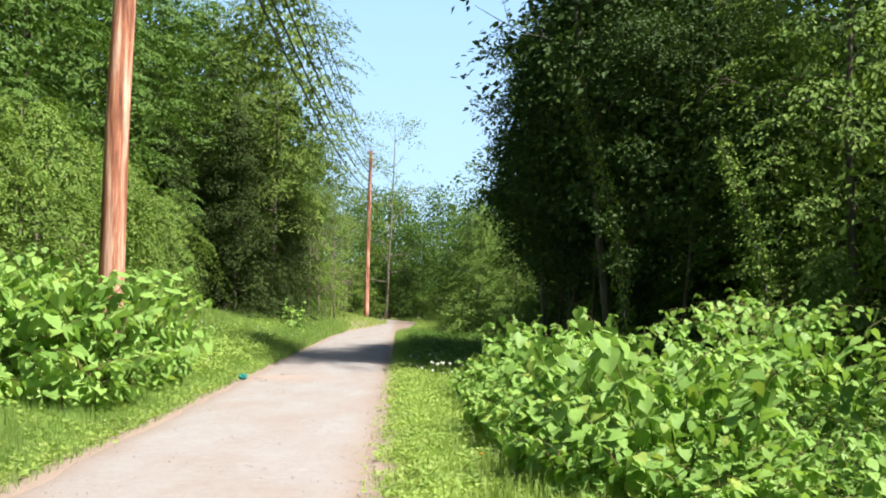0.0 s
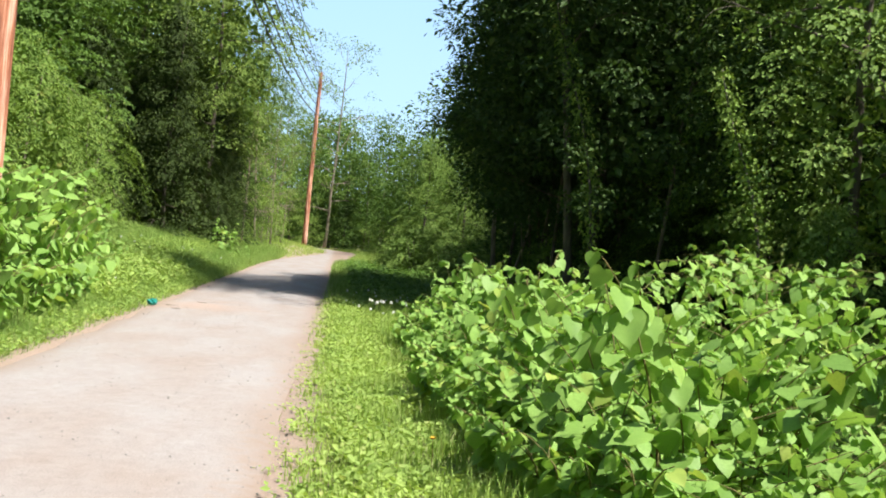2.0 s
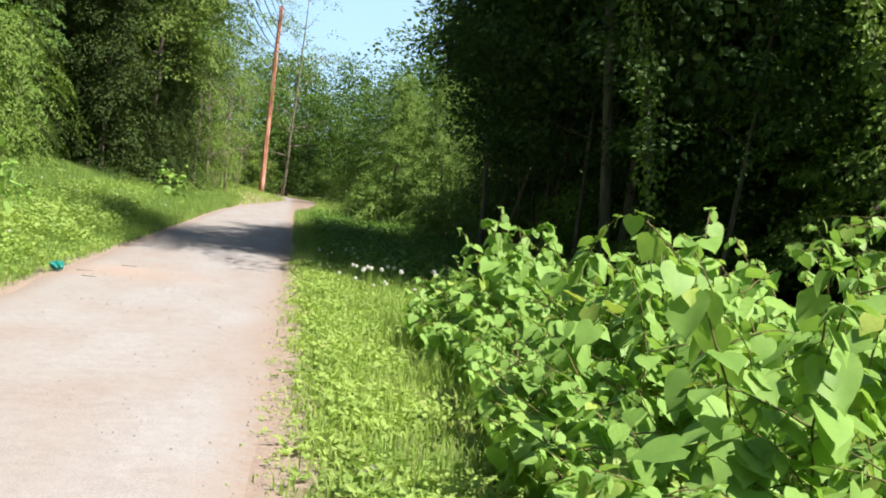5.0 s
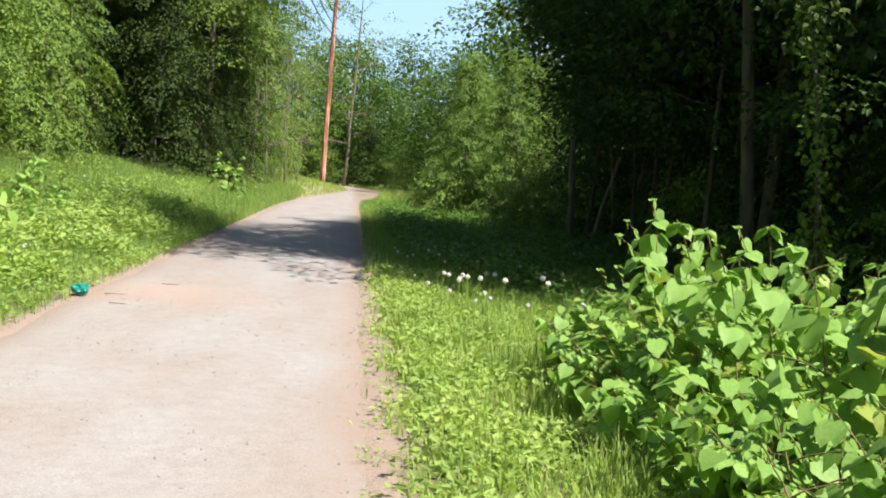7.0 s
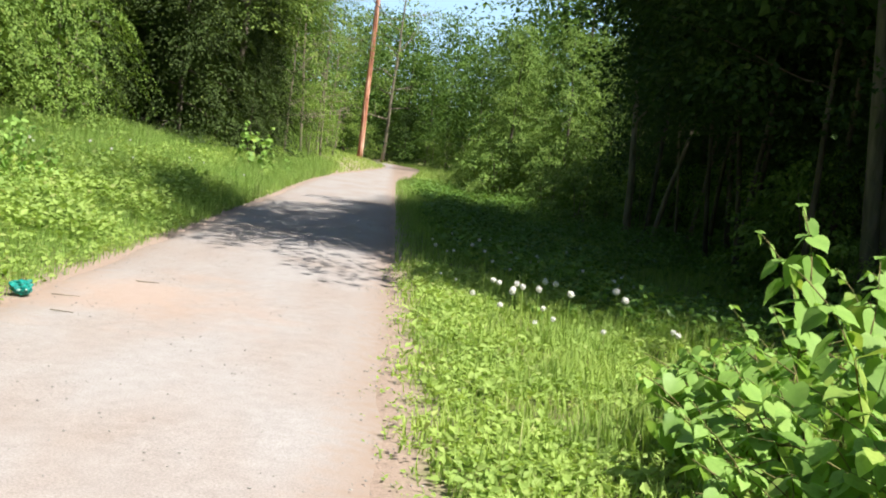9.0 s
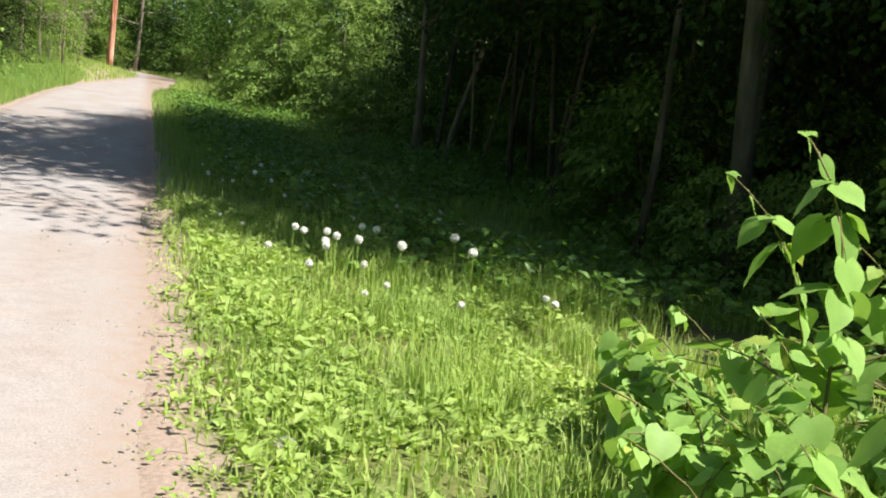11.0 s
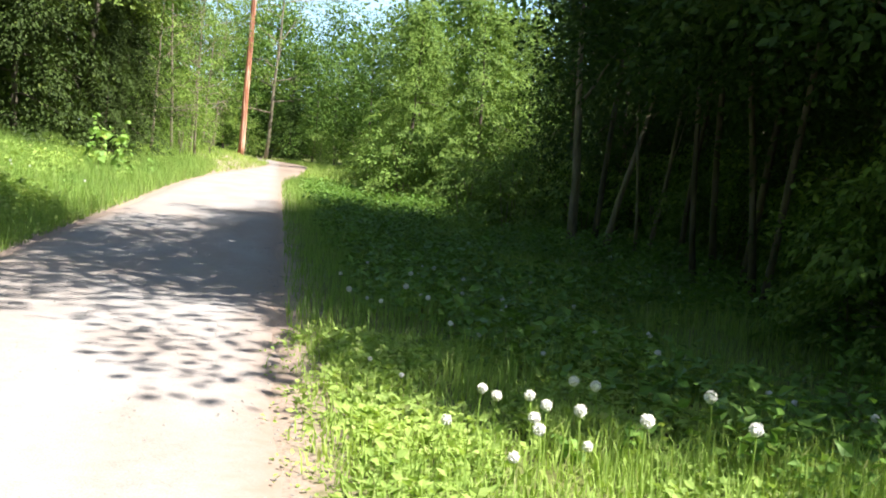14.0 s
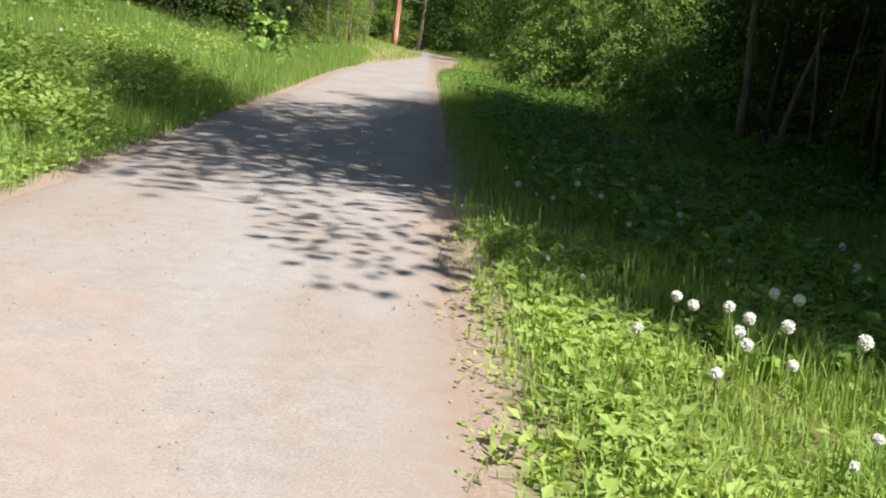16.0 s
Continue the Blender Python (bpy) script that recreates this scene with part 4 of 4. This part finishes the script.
# left bank
P = scatter(g, 70000, -5.2, -2.9, 6.0, 32.0, lambda x, y, r: off_trail(x, y, -0.03) & (r.uniform(0, 1, len(x)) < 0.25 + 0.75 * smooth(-x, 3.0, 3.5)))
blades("bank_grass", P, 0.20, 0.008, MEADOW, 4, "uneven green grass on the trail bank", 0.6, False)
P = scatter(g, 90000, -9.0, -2.7, 20.0, 66.0, lambda x, y, r: off_trail(x, y, 0.0) & ((-x > 4.4) | (y > 30)))
blades("meadow_grass", P, 0.36, 0.012, MEADOW, 5, "knee-high meadow grass on the bank", 0.6, False)
P = scatter(g, 16000, -6, 6, 60.0, 100.0, lambda x, y, r: off_trail(x, y, 0.1))
blades("far_grass", P, 0.3, 0.03, GRASS, 6, "rough grass beside the far trail", 0.6, False)
# broad leaves among the grass
P = scatter(g, 18000, -0.05, 2.6, 6.0, 27.0, lambda x, y, r: (r.uniform(0, 1, len(x)) < smooth(patch(x, y, 2.6), 0.2, 0.75) * (0.12 + 0.88 * smooth(x, 0.05, 0.5))))
E = np.stack([g.normal(0.06, 0.12, 700), g.uniform(6, 27, 700)], 1)
leafy("edge_weeds", E, 0.028, 0.025, WEED, 13, "tiny scattered weeds on the bare earth edge", 4)
leafy("verge_weeds", P, 0.052, 0.10, WEED, 7, "low broad-leaved weeds and clover in the grass")
P = scatter(g, 5000, -5.4, -3.3, 20.0, 36.0, lambda x, y, r: patch(x, y, 1.5) > 0.35)
leafy("bank_herbs", P, 0.075, 0.38, WEED, 12, "lush leafy herbs on the bank", 7)
P = scatter(g, 5000, -4.6, -3.02, 8.0, 40.0, lambda x, y, r: patch(x, y, 2.0) > 0.4)
leafy("bank_weeds", P, 0.06, 0.10, WEED, 8, "low leafy weeds along the bank")
P = scatter(g, 9000, -8.5, -3.6, 22.0, 62.0, lambda x, y, r: patch(x, y, 1.2) > 0.55)
leafy("meadow_weeds", P, 0.085, 0.32, WEED, 9, "leafy meadow plants among the grass")
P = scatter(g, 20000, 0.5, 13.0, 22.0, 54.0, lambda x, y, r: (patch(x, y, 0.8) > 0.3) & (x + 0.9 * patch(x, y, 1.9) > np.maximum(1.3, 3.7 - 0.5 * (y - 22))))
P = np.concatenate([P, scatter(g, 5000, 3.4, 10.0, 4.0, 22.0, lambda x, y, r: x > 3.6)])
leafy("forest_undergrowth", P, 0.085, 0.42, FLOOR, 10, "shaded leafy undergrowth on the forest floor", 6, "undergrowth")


# ---------------------------------------------------------------- dandelions
def make_dandelion(seed, h, label):
    rng = np.random.default_rng(seed)
    root = tagged(new("dandelion"), label, "flower", "dandelion seed heads")
    pts = limb_path(rng, (0, 0, -0.03), (rng.normal() * 0.08, rng.normal() * 0.08, 1), h + 0.03, 5, 0, 0.05)
    part("stalk", mesh_of("stalk", *tube(pts, [0.0034] * 6, 5), GRASS, True), root)
    c = pts[-1]
    V, F = [], []
    bm = bmesh.new()
    bmesh.ops.create_icosphere(bm, subdivisions=2, radius=0.016)
    V = [tuple(v.co + Vector(c)) for v in bm.verts]
    F = [tuple(v.index for v in f.verts) for f in bm.faces]
    bm.free()
    for d in rand_dirs(rng, 120):
        a = np.cross(d, rng.normal(size=3))
        a /= np.linalg.norm(a)
        e = np.cross(d, a)
        R, w = 0.0255 * rng.uniform(0.9, 1.08), 0.0048
        o = len(V)
        V += [tuple(c + d * 0.008), tuple(c + d * R + a * w), tuple(c + d * R - a * w * 0.5 + e * w * 0.87), tuple(c + d * R - a * w * 0.5 - e * w * 0.87)]
        F += [(o, o + 1, o + 2), (o, o + 2, o + 3), (o, o + 3, o + 1), (o + 1, o + 2, o + 3)]
    part("seed_head", mesh_of("seed_head", V, F, PUFF), root, "white round seed head")
    return root


DL = "white dandelion seed head on a thin stalk in the grass"
DANDS = [make_dandelion(60 + i, h, DL) for i, h in enumerate((0.30, 0.38, 0.24, 0.19))]
rd = random.Random(9)
HEADS = ((0.86, 24.12), (0.91, 23.98), (1.08, 24.01), (1.11, 23.82), (1.0, 23.57), (0.97, 23.36), (1.41, 24.41), (1.5, 24.31), (1.25, 23.74), (1.52, 23.6), (2.07, 24.18), (2.02, 23.53))
for x, y in HEADS:
    put(DANDS[0], x, y, (0.28 - float(ground_z(x, y))) / 0.30)
for x, y in ((0.42, 25.34), (0.56, 24.92), (1.12, 28.4), (0.61, 28.0), (1.28, 26.44), (2.69, 26.9), (3.11, 24.4), (1.25, 22.75), (1.07, 22.47), (2.24, 22.66), (2.24, 22.49), (1.6, 22.3)):
    put(DANDS[0], x, y, (0.16 - float(ground_z(x, y))) / 0.30)
for x, y in ((0.72, 23.88), (0.89, 23.43), (1.38, 23.81)):
    put(DANDS[3], x, y, 1.0)
for k in range(26):
    put(DANDS[rd.choice((0, 1, 2))], rd.uniform(0.5, 3.2), rd.uniform(25, 31), rd.uniform(0.7, 1.0))
for k in range(30):
    put(DANDS[rd.choice((0, 1, 2))], rd.uniform(-6.2, -3.5), rd.uniform(20, 40), rd.uniform(0.8, 1.1))


# ---------------------------------------------------------------- litter and small things
def make_bag():
    bm = bmesh.new()
    bmesh.ops.create_icosphere(bm, subdivisions=4, radius=0.075)
    for v in bm.verts:
        n = noise.fractal(v.co * 22, 0.8, 2.0, 4)
        v.co *= 1 + 0.45 * n
        v.co.z *= 0.75
        v.co.x *= 1.1
        if v.co.z < -0.05:
            v.co.z = -0.05 + 0.1 * (v.co.z + 0.05)
    me = bpy.data.meshes.new("plastic_bag")
    bm.to_mesh(me)
    bm.free()
    me.materials.append(TEAL)
    ob = tagged(new("plastic_bag", me), "crumpled teal plastic bag lying by the trail", "litter")
    ob.location = (-2.9, 22.2, float(ground_z(-2.9, 22.2)) + 0.07)
    return ob


make_bag()


def make_stick(x, y, length, rz, z=0.03):
    rng = np.random.default_rng(int(abs(x * 100) + y))
    pts = limb_path(rng, (-length / 2, 0, 0.008), (1, 0, 0.0), length, 6, 0, 0.08)
    pts = [np.array([p[0], p[1], 0.008]) for p in pts]
    ob = tagged(new("stick", mesh_of("stick", *tube(pts, [0.004, 0.005, 0.005, 0.004, 0.004, 0.003, 0.002], 6), TWIG, True)), "small dry twig lying on the gravel", "twig")
    ob.matrix_basis = pose(x, y, z, 0, 0, rz)


make_stick(-2.57, 22.22, 0.22, 10)
make_stick(-2.2, 23.3, 0.2, -5)
make_stick(-2.4, 21.5, 0.18, -20)


def make_flower(x, y, h):
    root = tagged(new("yellow_flower"), "small yellow dandelion flower beside the knotweed", "flower")
    root.location = (x, y, float(ground_z(x, y)))
    part("stalk", mesh_of("stalk", *tube([(0, 0, -0.03), (0.005, 0, h / 2), (0, 0, h)], [0.003] * 3, 5), STEM, True), root)
    rng = np.random.default_rng(4)
    n = 40
    az = rng.uniform(0, 2 * math.pi, n)
    D = np.stack([np.cos(az), np.sin(az), rng.uniform(0.1, 0.9, n)], 1)
    V, F = leaf_cloud(np.tile([[0, 0, h]], (n, 1)), D, np.tile([[0, 0, 1.0]], (n, 1)), np.full(n, 0.026), 0.35, 0.05)
    part("petals", mesh_of("petals", V, F, PETAL), root, "yellow petals")


make_flower(0.92, 10.2, 0.2)


def scatter_pebbles():
    """Loose small stones and crumbs on the gravel, thicker along its edges."""
    rng = np.random.default_rng(17)
    n = 7000
    x = np.where(rng.uniform(0, 1, n) < 0.55, rng.uniform(-3.0, 0.0, n), np.where(rng.uniform(0, 1, n) < 0.6, rng.normal(0.02, 0.17, n), rng.normal(-3.05, 0.14, n)))
    y = rng.uniform(5, 34, n)
    r = 0.003 + 0.008 * rng.uniform(0, 1, n) ** 3
    u = np.clip((x + 3.0) / 3.0, 0, 1)
    z = np.where((x > -3) & (x < 0), 0.012 + 0.02 * (1 - (2 * u - 1) ** 2), ground_z(x, y) + 0.004)
    O = np.array([(1, 0, 0), (0, 1, 0), (-1, 0, 0), (0, -1, 0), (0, 0, 0.8), (0, 0, -0.5)], dtype=float)
    T = np.array([(0, 1, 4), (1, 2, 4), (2, 3, 4), (3, 0, 4), (1, 0, 5), (2, 1, 5), (3, 2, 5), (0, 3, 5)])
    V = np.stack([x, y, z], 1)[:, None, :] + O[None] * r[:, None, None] * rng.uniform(0.6, 1.3, (n, 6, 1))
    F = (np.arange(n)[:, None, None] * 6 + T[None]).reshape(-1, 3)
    return tagged(new("loose_gravel", mesh_of("loose_gravel", V.reshape(-1, 3), F, STONE)), "scattered small stones on the trail", "gravel", kind="stuff")


scatter_pebbles()


def make_stone(x, y, r, seed):
    bm = bmesh.new()
    bmesh.ops.create_icosphere(bm, subdivisions=2, radius=r)
    for v in bm.verts:
        v.co *= 1 + 0.3 * noise.noise(v.co * 14 + Vector((seed, 0, 0)))
        v.co.z *= 0.55
    me = bpy.data.meshes.new("stone")
    bm.to_mesh(me)
    bm.free()
    me.materials.append(STONE)
    tagged(new("stone", me), "small grey stone half sunk in the grass", "stone").location = (x, y, float(ground_z(x, y)) + r * 0.25)


make_stone(0.42, 13.3, 0.09, 1)
make_stone(0.35, 20.2, 0.05, 2)
